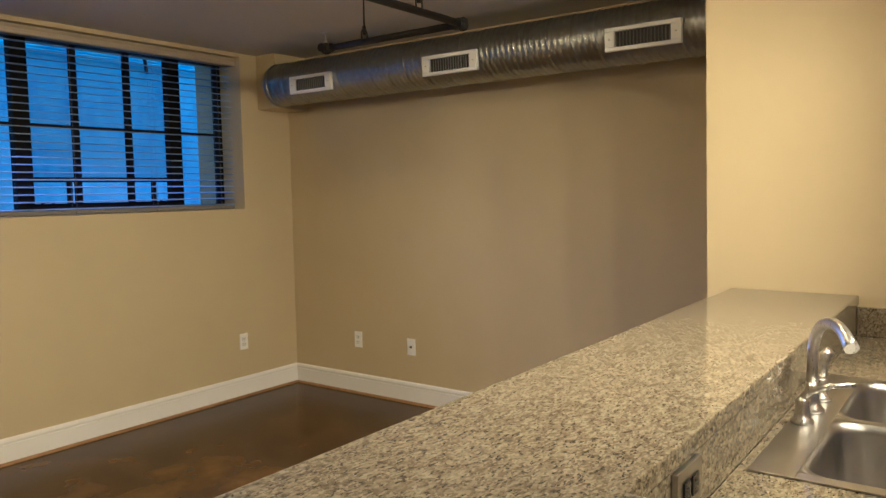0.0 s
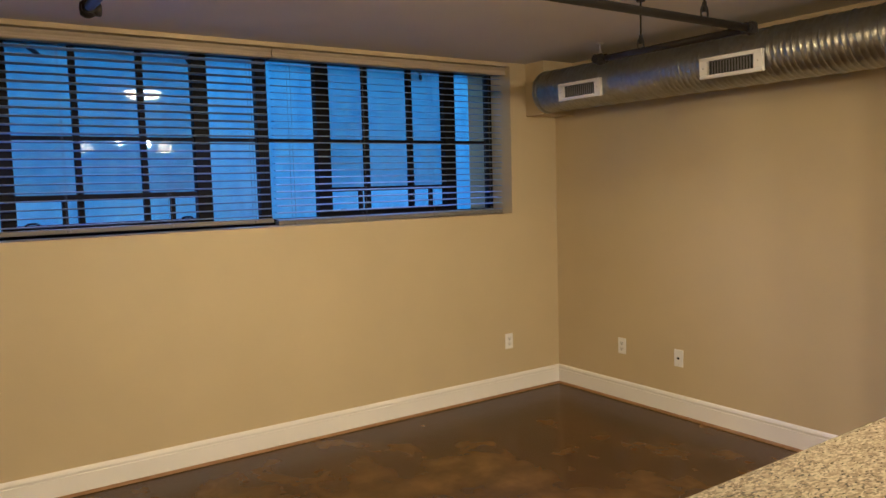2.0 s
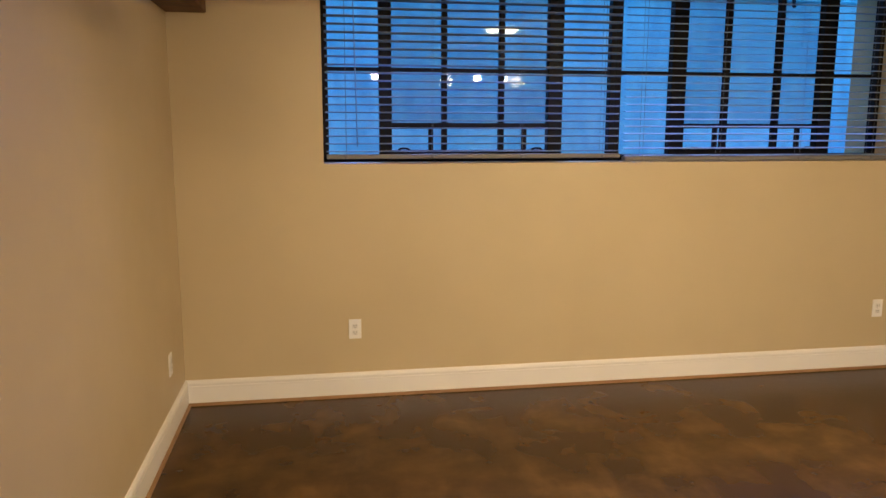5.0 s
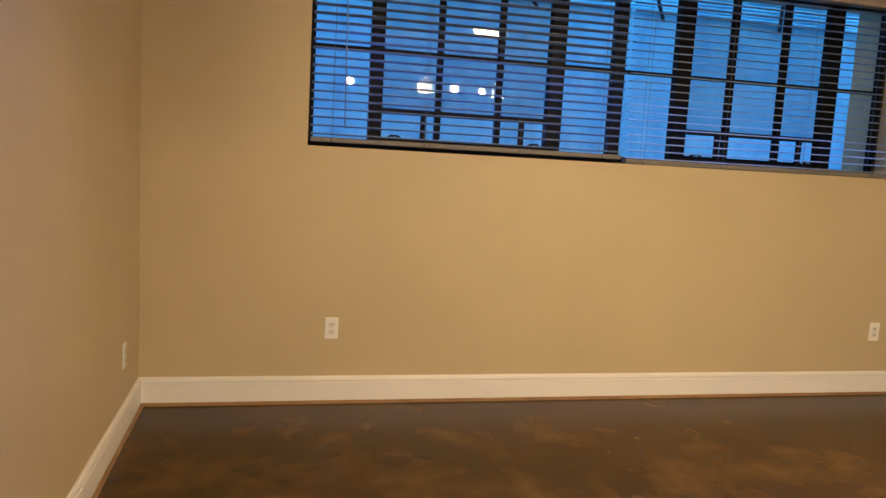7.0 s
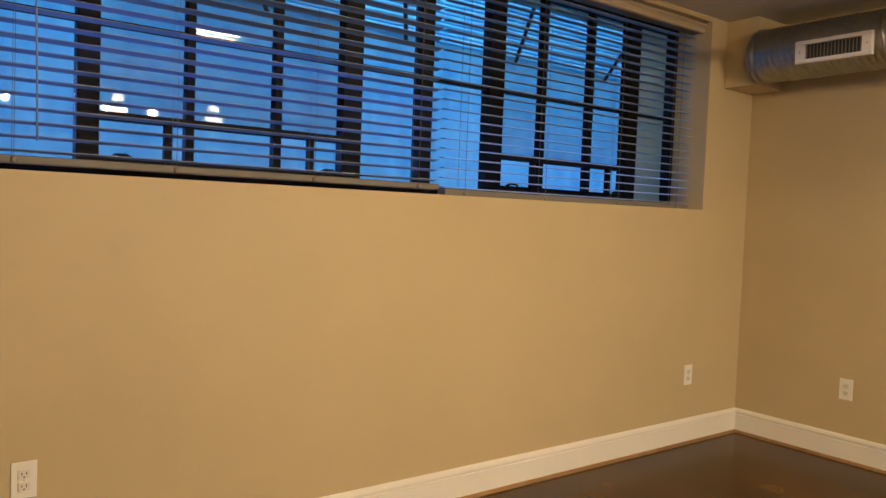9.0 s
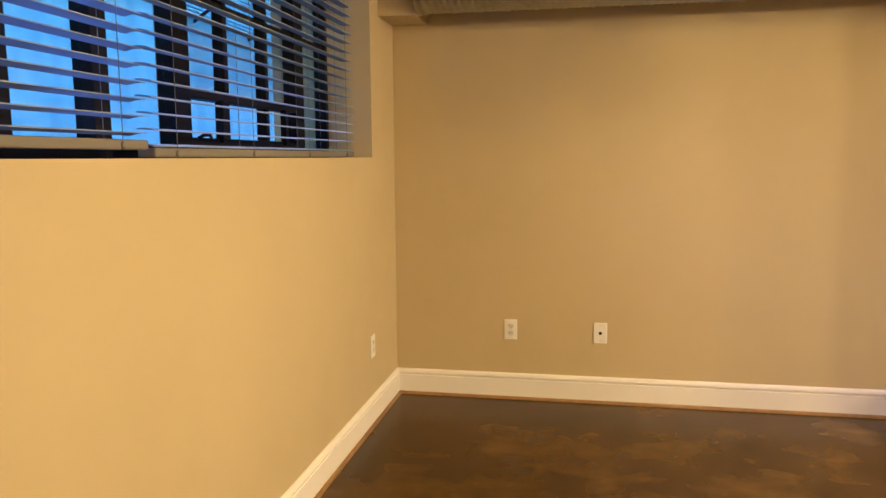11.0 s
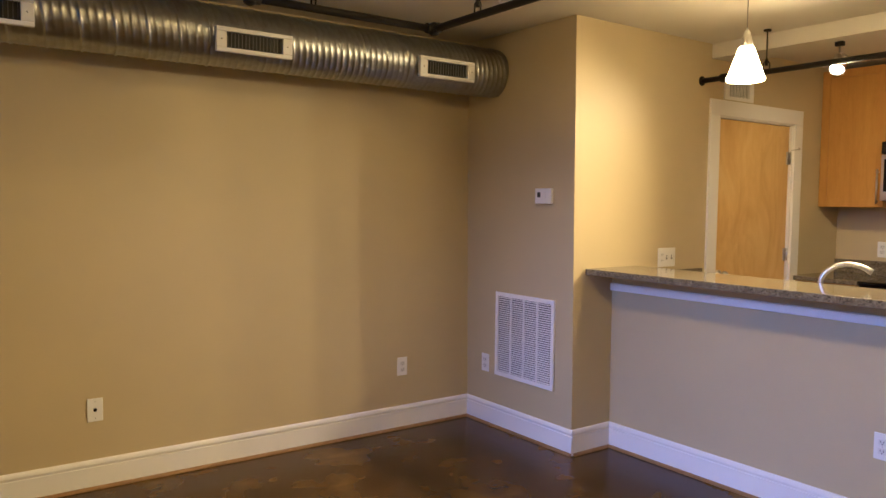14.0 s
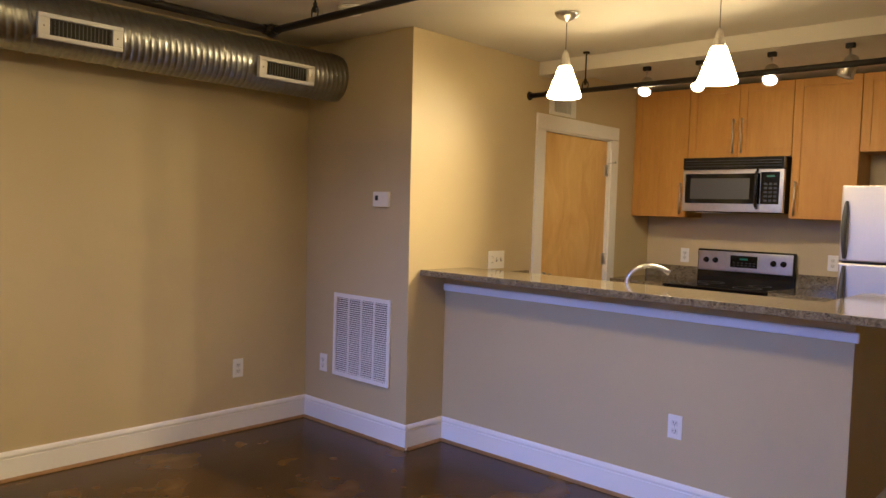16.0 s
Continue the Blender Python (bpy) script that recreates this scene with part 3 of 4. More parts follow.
# ---------------------------------------------------------------- lamps
def pendant(x, y):
    p = thing("pendant_lamp", "lit white glass cone pendant on a thin cord over the bar", "pendant lamp", pose(x, y, 2.032), "pendants over the bar")
    bm = bmesh.new()
    turned(bm, [(0.080, 0.0), (0.087, 0.002), (0.090, 0.010), (0.035, 0.160), (0.031, 0.164), (0.0, 0.164)], 32, None, False)
    part("shade", bm, SHADE_GLOW, p, "glowing opal glass cone")
    bm = bmesh.new()
    turned(bm, [(0.032, 0.162), (0.028, 0.18), (0.014, 0.235), (0.006, 0.245), (0.004, 0.25)], 24)
    part("socket_cap", bm, NICKEL, p, "brushed nickel cone cap")
    bm = bmesh.new()
    rod(bm, (0, 0, 0.245), (0, 0, TOP - 2.032 - 0.03), 0.0022, 8)
    part("cord", bm, CORD, p)
    bm = bmesh.new()
    h = TOP - 2.032
    turned(bm, [(0.006, h - 0.05), (0.012, h - 0.042), (0.045, h - 0.030), (0.063, h - 0.012), (0.066, h - 0.001)], 32)
    part("canopy", bm, NICKEL, p, "round brushed nickel ceiling plate")
    return p


for x in (-1.840, -2.661):
    pendant(x, -3.722)


def track_head(x, lit, aim, watts=0, fill=0):
    t = thing("track_light", "lit nickel spotlight head hung from the kitchen ceiling beam" if lit else "unlit brushed nickel spotlight head below the kitchen beam", "spotlight", pose(x, -4.80, 2.378), "kitchen spotlights")
    boxed("adapter", BLACK_PIPE, -0.022, 0.022, -0.016, 0.016, -0.026, 0, t, 0.003)
    bm = bmesh.new()
    rod(bm, (0, 0, -0.024), (0, 0, -0.10), 0.005, 8)
    part("stem", bm, NICKEL, t)
    d = Vector(aim).normalized()
    tilt = Vector((-0.12, 0.62, -0.78)).normalized() if lit else d
    c = Vector((0, 0, -0.118))
    m = Matrix.Translation(c) @ tilt.to_track_quat("Z", "Y").to_matrix().to_4x4()
    bm = bmesh.new()
    turned(bm, [(0.008, -0.058), (0.026, -0.052), (0.038, -0.036), (0.042, -0.01), (0.044, 0.062), (0.041, 0.064), (0.036, 0.05), (0.0, 0.05)], 24, m, False)
    part("housing", bm, NICKEL, t)
    bm = bmesh.new()
    turned(bm, [(0.0355, 0.051), (0.034, 0.060), (0.02, 0.064), (0.001, 0.065)], 20, m)
    part("lens", bm, SPOT_GLOW if lit else PLATE, t)
    if lit:
        e = Matrix.Translation((x, -4.80, 2.378)) @ m @ Vector((0, 0, 0.085))
        lamp("spot_beam", "SPOT", e, e + d, watts, radius=0.045, cone=114)
        # fill lamp added behind the beam, aimed back south to brighten the cabinets
        lamp("spot_spill", "SPOT", e, e + Vector((0, -0.8, -0.6)), fill, radius=0.045, cone=172)
    return t


for x, lit, aim, watts, fill in ((-1.735, True, (-0.08, 0.9, -0.4), 78, 14), (-2.085, True, (0.05, 0.9, -0.45), 82, 16), (-2.51, True, (0.12, 0.9, -0.38), 102, 16),
                                  (-2.915, False, (0.35, 0.15, -1), 0, 0), (-3.38, True, (0.25, 0.9, -0.38), 58, 13)):
    track_head(x, lit, aim, watts, fill)

flush = thing("ceiling_light", "round white glass bowl light fixed to the ceiling", "ceiling lamp", pose(-2.46, -1.95, TOP))
bm = bmesh.new()
turned(bm, [(0.165, -0.001), (0.170, -0.012), (0.165, -0.022), (0.155, -0.024)], 36)
part("rim", bm, NICKEL, flush)
bm = bmesh.new()
turned(bm, [(0.154, -0.0245), (0.145, -0.045), (0.115, -0.068), (0.07, -0.082), (0.02, -0.088), (0.002, -0.0885)], 36)
part("bowl", bm, DOME_GLOW, flush, "glowing frosted glass bowl")

# ---------------------------------------------------------------- wall fittings
def on_wall(x, y, z, facing):
    """A frame on a wall: local x along the wall, local y out of it into the room, z up."""
    turn = {"south": 180, "north": 0, "west": 90, "east": -90}[facing]
    return pose(x, y, z, 0, 0, turn)


def plate(parent, w, h, label=""):
    return part("plate", block(bmesh.new(), -w / 2, w / 2, 0.0, 0.006, -h / 2, h / 2, 0.003), PLATE, parent, label)


def outlet(x, y, z, facing, where):
    o = thing("wall_outlet", "white duplex outlet plate " + where, "outlet", on_wall(x, y, z, facing), "duplex outlets")
    plate(o, 0.072, 0.116)
    for s in (-1, 1):
        f = part("receptacle", block(bmesh.new(), -0.017, 0.017, 0.0062, 0.0086, s * 0.0195 - 0.014, s * 0.0195 + 0.014, 0.002), FACE, o)
        for a, h in ((-0.0065, 0.009), (0.0065, 0.0075)):
            boxed("slot", SLOT, a - 0.0014, a + 0.0014, 0.0085, 0.0091, s * 0.0195 - h / 2 + 0.002, s * 0.0195 + h / 2 + 0.002, f)
        boxed("slot", SLOT, -0.0022, 0.0022, 0.0085, 0.0091, s * 0.0195 - 0.011, s * 0.0195 - 0.0065, f)
    bm = bmesh.new()
    turned(bm, [(0.0032, 0.006), (0.0026, 0.0075)], 10, pose(0, 0, 0, -90))
    part("screw", bm, NICKEL, o)
    return o


outlet(-0.512, 0, 0.403, "south", "on the tan window wall near the corner")
outlet(-3.920, 0, 0.408, "south", "on the tan wall under the window")
outlet(0, -0.662, 0.399, "west", "on the tan wall beside the corner")
outlet(0, -2.952, 0.397, "west", "low on the tan wall beneath the duct")
outlet(-0.198, COLY + 0.398 * LEAN, 0.398, "north", "beside the return air grille")
outlet(-2.508, KNEEY, 0.415, "north", "on the half wall under the bar")
outlet(WEST, -0.395, 0.367, "east", "on the plain tan side wall")
outlet(-1.325, SOUTH, 1.115, "north", "above the kitchen counter beside the stove")
outlet(-2.465, SOUTH, 1.125, "north", "above the kitchen counter beside the fridge")

jack = thing("cable_jack", "white wall plate with a single cable jack", "cable jack", on_wall(0, -1.156, 0.395, "west"))
plate(jack, 0.072, 0.116)
bm = bmesh.new()
turned(bm, [(0.0085, 0.005), (0.0085, 0.009), (0.0055, 0.0092), (0.0055, 0.016), (0.002, 0.0162)], 12, pose(0, 0, 0, -90))
part("connector", bm, BLACK_PIPE, jack, "dark threaded cable connector")
for s in (-1, 1):
    bm = bmesh.new()
    turned(bm, [(0.0032, 0.006), (0.0026, 0.0075)], 10, pose(0, 0, s * 0.042, -90))
    part("screw", bm, NICKEL, jack)

sw = thing("switch_plate", "white three-gang plate with outlet and switches", "switch", on_wall(COLX, -4.276, 1.108, "west"))
plate(sw, 0.165, 0.118)
for i, xx in enumerate((-0.046, 0.0, 0.046)):
    if i == 2:
        f = part("receptacle", block(bmesh.new(), xx - 0.016, xx + 0.016, 0.0062, 0.0082, -0.033, 0.033, 0.002), PLATE, sw)
        for s in (-1, 1):
            for a in (-0.006, 0.006):
                boxed("slot", SLOT, xx + a - 0.0014, xx + a + 0.0014, 0.0081, 0.0087, s * 0.018 - 0.004, s * 0.018 + 0.005, f)
    else:
        boxed("switch_slot", SLOT, xx - 0.006, xx + 0.006, 0.0060, 0.0066, -0.012, 0.012, sw)
        part("toggle", block(bmesh.new(), xx - 0.0045, xx + 0.0045, 0.006, 0.017, -0.002, 0.009, 0.0015), PLATE, sw)

th = thing("thermostat", "white plastic thermostat with small dark display", "thermostat", on_wall(-0.747, COLY + 1.478 * LEAN, 1.478, "north"))
part("body", block(bmesh.new(), -0.066, 0.066, 0, 0.026, -0.045, 0.045, 0.006), PLATE, th)
boxed("display", SLOT, 0.018, 0.044, 0.0262, 0.0268, -0.008, 0.022, th, 0, "dark grey display window")
for zz in (-0.008, 0.014):
    part("button", block(bmesh.new(), -0.026, -0.012, 0.026, 0.0285, zz - 0.006, zz + 0.006, 0.002), WHITE, th)

grille = thing("return_grille", "white metal return air grille with four louvre columns", "air grille", on_wall(-0.573, COLY + 0.85 * LEAN, 0.608, "north"))
GW, GH = 0.530, 0.532
for a, b, c, d in ((-GW / 2, GW / 2, GH / 2 - 0.026, GH / 2), (-GW / 2, GW / 2, -GH / 2, -GH / 2 + 0.026), (-GW / 2, -GW / 2 + 0.026, -GH / 2 + 0.026, GH / 2 - 0.026), (GW / 2 - 0.026, GW / 2, -GH / 2 + 0.026, GH / 2 - 0.026)):
    boxed("frame", PLATE, a, b, 0, 0.012, c, d, grille, 0.002)
inner = GW - 0.052
for i in range(1, 4):
    xx = -inner / 2 + inner * i / 4
    boxed("upright", PLATE, xx - 0.006, xx + 0.006, 0.002, 0.0105, -GH / 2 + 0.026, GH / 2 - 0.026, grille, 0.001)
boxed("backing", SLOT, -inner / 2, inner / 2, 0.001, 0.002, -GH / 2 + 0.026, GH / 2 - 0.026, grille)
bm = bmesh.new()
block(bm, -inner / 8 + 0.0062, inner / 8 - 0.0062, -0.0045, 0.0045, -0.0009, 0.0009)
louvre = mesh_of("louvre", bm, PLATE)
COUNT = 36
for c in range(4):
    for i in range(COUNT):
        ob = new("louvre", louvre)
        ob.parent = grille
        ob.matrix_basis = pose(-inner / 2 + inner * (c + 0.5) / 4, 0.0066, -GH / 2 + 0.033 + i * (GH - 0.066) / (COUNT - 1), -38, 0, 0)

reg = thing("wall_register", "small white supply register high above the door", "air vent", on_wall(COLX, -4.985, 2.20, "west"))
for a, b, c, d in ((-0.165, 0.165, 0.045, 0.068), (-0.165, 0.165, -0.068, -0.045), (-0.165, -0.115, -0.045, 0.045), (0.115, 0.165, -0.045, 0.045)):
    boxed("frame", PLATE, a, b, 0, 0.010, c, d, reg, 0.002)
boxed("backing", SLOT, -0.115, 0.115, 0.001, 0.002, -0.045, 0.045, reg)
for i in range(14):
    xx = -0.108 + i * 0.0166
    boxed("fin", PLATE, xx - 0.0014, xx + 0.0014, 0.002, 0.008, -0.045, 0.045, reg)

smoke = thing("smoke_detector", "round white smoke detector on the ceiling", "smoke detector", pose(-1.0, -2.965, TOP))
bm = bmesh.new()
turned(bm, [(0.068, -0.001), (0.070, -0.010), (0.066, -0.014)], 32)
part("base", bm, PLATE, smoke)
bm = bmesh.new()
turned(bm, [(0.060, -0.0142), (0.058, -0.026), (0.050, -0.037), (0.036, -0.042), (0.002, -0.043)], 32)
part("cover", bm, PLATE, smoke)

# ---------------------------------------------------------------- door
door = tagged(thing("door_1", "closed birch veneer door in a white painted casing", "door", pose(COLX, (DY0 + DY1) / 2, 0)), kind="structure")
HW = (DY0 - DY1) / 2
part("door_leaf", block(bmesh.new(), 0.020, 0.062, -HW + 0.018, HW - 0.018, 0.008, DTOP - 0.018, 0.003), DOORWOOD, door, "smooth honey-coloured birch veneer leaf")
for s in (-1, 1):
    a, b = (s * (HW - 0.015), s * HW)
    boxed("jamb", WHITE, 0.0, 0.12, min(a, b), max(a, b), 0, DTOP, door, 0.002)
    a, b = (s * (HW - 0.006), s * (HW + 0.098))
    part("casing", block(bmesh.new(), -0.018, -0.0005, min(a, b), max(a, b), 0, DTOP - 0.006, 0.004), WHITE, door)
boxed("jamb", WHITE, 0.0, 0.12, -HW + 0.015, HW - 0.015, DTOP - 0.015, DTOP, door, 0.002)
part("casing", block(bmesh.new(), -0.018, -0.0005, -HW - 0.098, HW + 0.098, DTOP - 0.0055, DTOP + 0.098, 0.004), WHITE, door)
for z in (0.28, 1.08, 1.78):
    bm = bmesh.new()
    rod(bm, (0.008, -HW + 0.016, z - 0.045), (0.008, -HW + 0.016, z + 0.045), 0.007, 10)
    block(bm, 0.016, 0.0195, -HW + 0.016, -HW + 0.05, z - 0.045, z + 0.045)
    part("hinge", bm, NICKEL, door, "brushed nickel butt hinge")
bm = bmesh.new()
rod(bm, (0.006, -HW + 0.016, 1.835), (-0.045, -HW - 0.012, 1.845), 0.004, 8)
rod(bm, (-0.04, -HW - 0.02, 1.843), (-0.05, -HW + 0.004, 1.847), 0.008, 8)
part("hinge_stop", bm, NICKEL, door)
bm = bmesh.new()
turned(bm, [(0.032, 0), (0.032, 0.006), (0.012, 0.010), (0.011, 0.034), (0.024, 0.042), (0.028, 0.055), (0.022, 0.066), (0.002, 0.069)], 24, pose(0.020, HW - 0.085, 0.97, 0, -90, 0))
part("door_handle", bm, NICKEL, door)

# ---------------------------------------------------------------- bar and sink counter
def slab(name, x0, x1, y0, y1, z0, z1, label, hole=None):
    bm = bmesh.new()
    if hole is None:
        block(bm, x0, x1, y0, y1, z0, z1, 0.004)
    else:
        xs, ys = (x0, hole[0], hole[1], x1), (y0, hole[2], hole[3], y1)
        grid = [[bm.verts.new((x, y, z0)) for y in ys] for x in xs]
        faces = [bm.faces.new((grid[i][j], grid[i + 1][j], grid[i + 1][j + 1], grid[i][j + 1])) for i in range(3) for j in range(3) if (i, j) != (1, 1)]
        up = bmesh.ops.extrude_face_region(bm, geom=faces)["geom"]
        bmesh.ops.translate(bm, verts=[v for v in up if isinstance(v, bmesh.types.BMVert)], vec=(0, 0, z1 - z0))
    return tagged(part(name, bm, GRANITE), label, "counter")


CT = 0.925
bm = bmesh.new()
corners = [(-3.60, -4.72), (-3.08, -4.72), (-3.08, -4.0), (COLX - 0.002, -4.0), (COLX - 0.002, -3.56), (-3.60, -3.56)]
low = bm.faces.new([bm.verts.new((x, y, 1.032)) for x, y in corners])
up = bmesh.ops.extrude_face_region(bm, geom=[low])["geom"]
bmesh.ops.translate(bm, verts=[v for v in up if isinstance(v, bmesh.types.BMVert)], vec=(0, 0, 0.035))
bmesh.ops.bevel(bm, geom=bm.edges[:], offset=0.004, segments=2, affect="EDGES", profile=0.6)
tagged(part("bar_top", bm, GRANITE), "polished speckled beige granite bar top on the half wall", "counter")
slab("sink_counter", KNEEX + 0.101, COLX - 0.002, -4.66, -3.997, CT - 0.032, CT, "polished granite sink counter behind the bar", (-2.515, -1.690, -4.575, -4.045))
tagged(part("backsplash", block(bmesh.new(), KNEEX + 0.101, COLX - 0.002, -3.996, -3.9855, CT + 0.001, 1.0305, 0.001), GRANITE), "granite backsplash strip between sink counter and bar", "backsplash")
tagged(part("side_splash", block(bmesh.new(), COLX - 0.022, COLX - 0.001, -4.62, -3.998, CT + 0.001, CT + 0.102, 0.002), GRANITE), "short granite splash strip against the closet wall", "backsplash")


def steel_outlet(x, z):
    o = thing("counter_outlet", "brushed steel outlet plate with black receptacle on the backsplash", "outlet", pose(x, -3.9962, z, 0, 0, 180))
    part("plate", block(bmesh.new(), -0.058, 0.058, 0, 0.011, -0.036, 0.036, 0.002), STEEL, o)
    for s in (-1, 1):
        f = part("receptacle", block(bmesh.new(), s * 0.0195 - 0.015, s * 0.0195 + 0.015, 0.0112, 0.0145, -0.017, 0.017, 0.002), BLACK_GLOSS, o, "black receptacle face")
        for a in (-0.006, 0.006):
            boxed("slot", SLOT, s * 0.0195 - 0.003, s * 0.0195 + 0.006, 0.0144, 0.0149, a - 0.0012, a + 0.0012, f)
    return o


steel_outlet(-2.835, 0.992)

sink = thing("kitchen_sink", "double-bowl stainless drop-in sink in the granite counter", "sink", pose(-2.103, -4.302, CT))


def bowl(x0, x1, y0, y1, depth):
    """A rounded bowl, open at the top, from rings of a rounded rectangle."""
    bm = bmesh.new()

    def ring(inset, z, r):
        out = []
        cx, cy = (x0 + x1) / 2, (y0 + y1) / 2
        hx, hy = (x1 - x0) / 2 - inset, (y1 - y0) / 2 - inset
        for qx, qy, a0 in ((1, 1, 0), (-1, 1, 90), (-1, -1, 180), (1, -1, 270)):
            for k in range(5):
                a = radians(a0 + 90 * k / 4)
                out.append(bm.verts.new((cx + qx * (hx - r) + r * math.cos(a), cy + qy * (hy - r) + r * math.sin(a), z)))
        return out

    rings = [ring(-0.006, 0.0046, 0.004), ring(0.0, 0.002, 0.065), ring(0.006, -0.02, 0.06), ring(0.014, -depth * 0.8, 0.06), ring(0.03, -depth * 0.97, 0.06), ring(0.07, -depth, 0.05)]
    for a, b in zip(rings, rings[1:]):
        for k in range(len(a)):
            j = (k + 1) % len(a)
            bm.faces.new((a[k], a[j], b[j], b[k])).smooth = True
    bm.faces.new(rings[-1])
    ob = part("bowl", bm, SINK_STEEL, sink, "satin stainless bowl")
    md = ob.modifiers.new("thickness", "SOLIDIFY")
    md.thickness, md.offset = 0.0015, 1
    bm = bmesh.new()
    c = Vector(((x0 + x1) / 2, (y0 + y1) / 2, -depth + 0.0005))
    turned(bm, [(0.045, 0.0), (0.042, 0.003), (0.03, 0.001), (0.001, 0.0)], 24, Matrix.Translation(c))
    part("drain", bm, NICKEL, ob)
    return ob


SX, SY = 0.435, 0.285
bowl(-SX + 0.035, -0.014, -SY + 0.03, SY - 0.085, 0.18)
bowl(0.014, SX - 0.035, -SY + 0.03, SY - 0.085, 0.18)
bm = bmesh.new()
for a, b, c, d in ((-SX, SX, SY - 0.083, SY), (-SX, SX, -SY, -SY + 0.028), (-SX, -SX + 0.033, -SY + 0.028, SY - 0.083), (SX - 0.033, SX, -SY + 0.028, SY - 0.083), (-0.0125, 0.0125, -SY + 0.028, SY - 0.083)):
    block(bm, a, b, c, d, 0.0005, 0.0045, 0.0015)
part("rim", bm, SINK_STEEL, sink, "flat stainless rim and faucet ledge")

faucet = thing("faucet", "brushed nickel gooseneck faucet with lever on the sink ledge", "faucet", pose(-2.075, -4.045, CT + 0.0045))
bm = bmesh.new()
turned(bm, [(0.028, 0), (0.028, 0.008), (0.020, 0.014), (0.0165, 0.03), (0.0165, 0.05), (0.014, 0.056), (0.013, 0.07)], 24)
part("base", bm, NICKEL, faucet)
d = Vector((-0.87, -0.49, 0)).normalized()
pts = [Vector((0, 0, 0.06)), Vector((0, 0, 0.10)), Vector((0, 0, 0.132))]
for k in range(1, 13):
    a = math.pi * k / 12 * 0.74
    pts.append(Vector((0, 0, 0.132)) + d * (0.122 * (1 - math.cos(a))) + Vector((0, 0, 0.098 * math.sin(a))))
pts.append(pts[-1] + (pts[-1] - pts[-2]) * 0.7)
bm = bmesh.new()
tube(bm, pts, [0.0125] * (len(pts) - 3) + [0.013, 0.0145, 0.015], 16)
part("spout", bm, NICKEL, faucet, "tall curved spout")
for dx, nm in ((-0.105, "lever_base"), (0.12, "sprayer_base")):
    bm = bmesh.new()
    turned(bm, [(0.025, 0), (0.025, 0.007), (0.018, 0.012), (0.015, 0.03), (0.016, 0.05), (0.008, 0.058)], 20, Matrix.Translation((dx, 0, 0)))
    part(nm, bm, NICKEL, faucet)
bm = bmesh.new()
tube(bm, [(-0.105, 0, 0.05), (-0.105, -0.012, 0.072), (-0.10, -0.05, 0.088), (-0.095, -0.105, 0.098)], [0.009, 0.008, 0.0065, 0.005], 10)
part("lever", bm, NICKEL, faucet)
bm = bmesh.new()
tube(bm, [(0.12, 0, 0.045), (0.12, 0, 0.085), (0.12, -0.006, 0.11), (0.12, -0.02, 0.125)], [0.012, 0.015, 0.016, 0.012], 12)
part("side_sprayer", bm, NICKEL, faucet)


# ---------------------------------------------------------------- kitchen units
def bar_handle(parent, x, y, z0, z1):
    bm = bmesh.new()
    rod(bm, (x, y + 0.026, z0), (x, y + 0.026, z1), 0.0065, 10)
    for z in (z0 + 0.02, z1 - 0.02):
        rod(bm, (x, y, z), (x, y + 0.026, z), 0.004, 8)
    return part("handle", bm, PULL, parent, "slim brushed steel bar handle")


def shaker_door(parent, x0, x1, y, z0, z1, handle=None, rail=0.058):
    """A cabinet door facing north at y, its rails proud of the flat panel."""
    g = 0.002
    x0, x1, z0, z1 = x0 + g, x1 - g, z0 + g, z1 - g
    d = part("door", block(bmesh.new(), x0 + rail, x1 - rail, y, y + 0.010, z0 + rail, z1 - rail), CABINET, parent, "flat maple panel with a square frame")
    for a, b, c, e in ((x0, x0 + rail, z0, z1), (x1 - rail, x1, z0, z1)):
        part("stile", block(bmesh.new(), a, b, y, y + 0.019, c, e, 0.0015), CABINET, d)
    for c, e in ((z0, z0 + rail), (z1 - rail, z1)):
        part("rail", block(bmesh.new(), x0 + rail, x1 - rail, y, y + 0.0185, c, e, 0.0015), CABINET, d)
    if handle:
        bar_handle(d, handle[0], y + 0.019, handle[1], handle[2])
    return d


UF = -6.07


def upper(x0, x1, z0, z1, doors, where):
    c = thing("wall_cabinet", "honey maple upper cabinet with shaker doors " + where, "cabinet", None, "upper kitchen cabinets")
    part("body", block(bmesh.new(), x0 + 0.0005, x1 - 0.0005, SOUTH + 0.001, UF - 0.001, z0, z1, 0.001), CABINET, c)
    for a, b, h in doors:
        shaker_door(c, a, b, UF, z0, z1, h)
    return c


UTOP = 2.44
upper(-1.452, COLX - 0.004, 1.430, UTOP, [(-1.452, COLX - 0.004, (-1.412, 1.455, 1.70))], "beside the closet wall")
upper(-2.232, -1.454, 1.892, UTOP, [(-1.843, -1.454, (-1.812, 1.92, 2.18)), (-2.232, -1.843, (-1.874, 1.92, 2.18))], "above the microwave")
upper(-2.672, -2.234, 1.440, UTOP, [(-2.672, -2.234, (-2.274, 1.465, 1.71))], "beside the fridge")
upper(-3.45, -2.674, 1.908, UTOP, [(-3.062, -2.674, (-3.03, 1.935, 2.19)), (-3.45, -3.062, (-3.094, 1.935, 2.19))], "over the fridge")


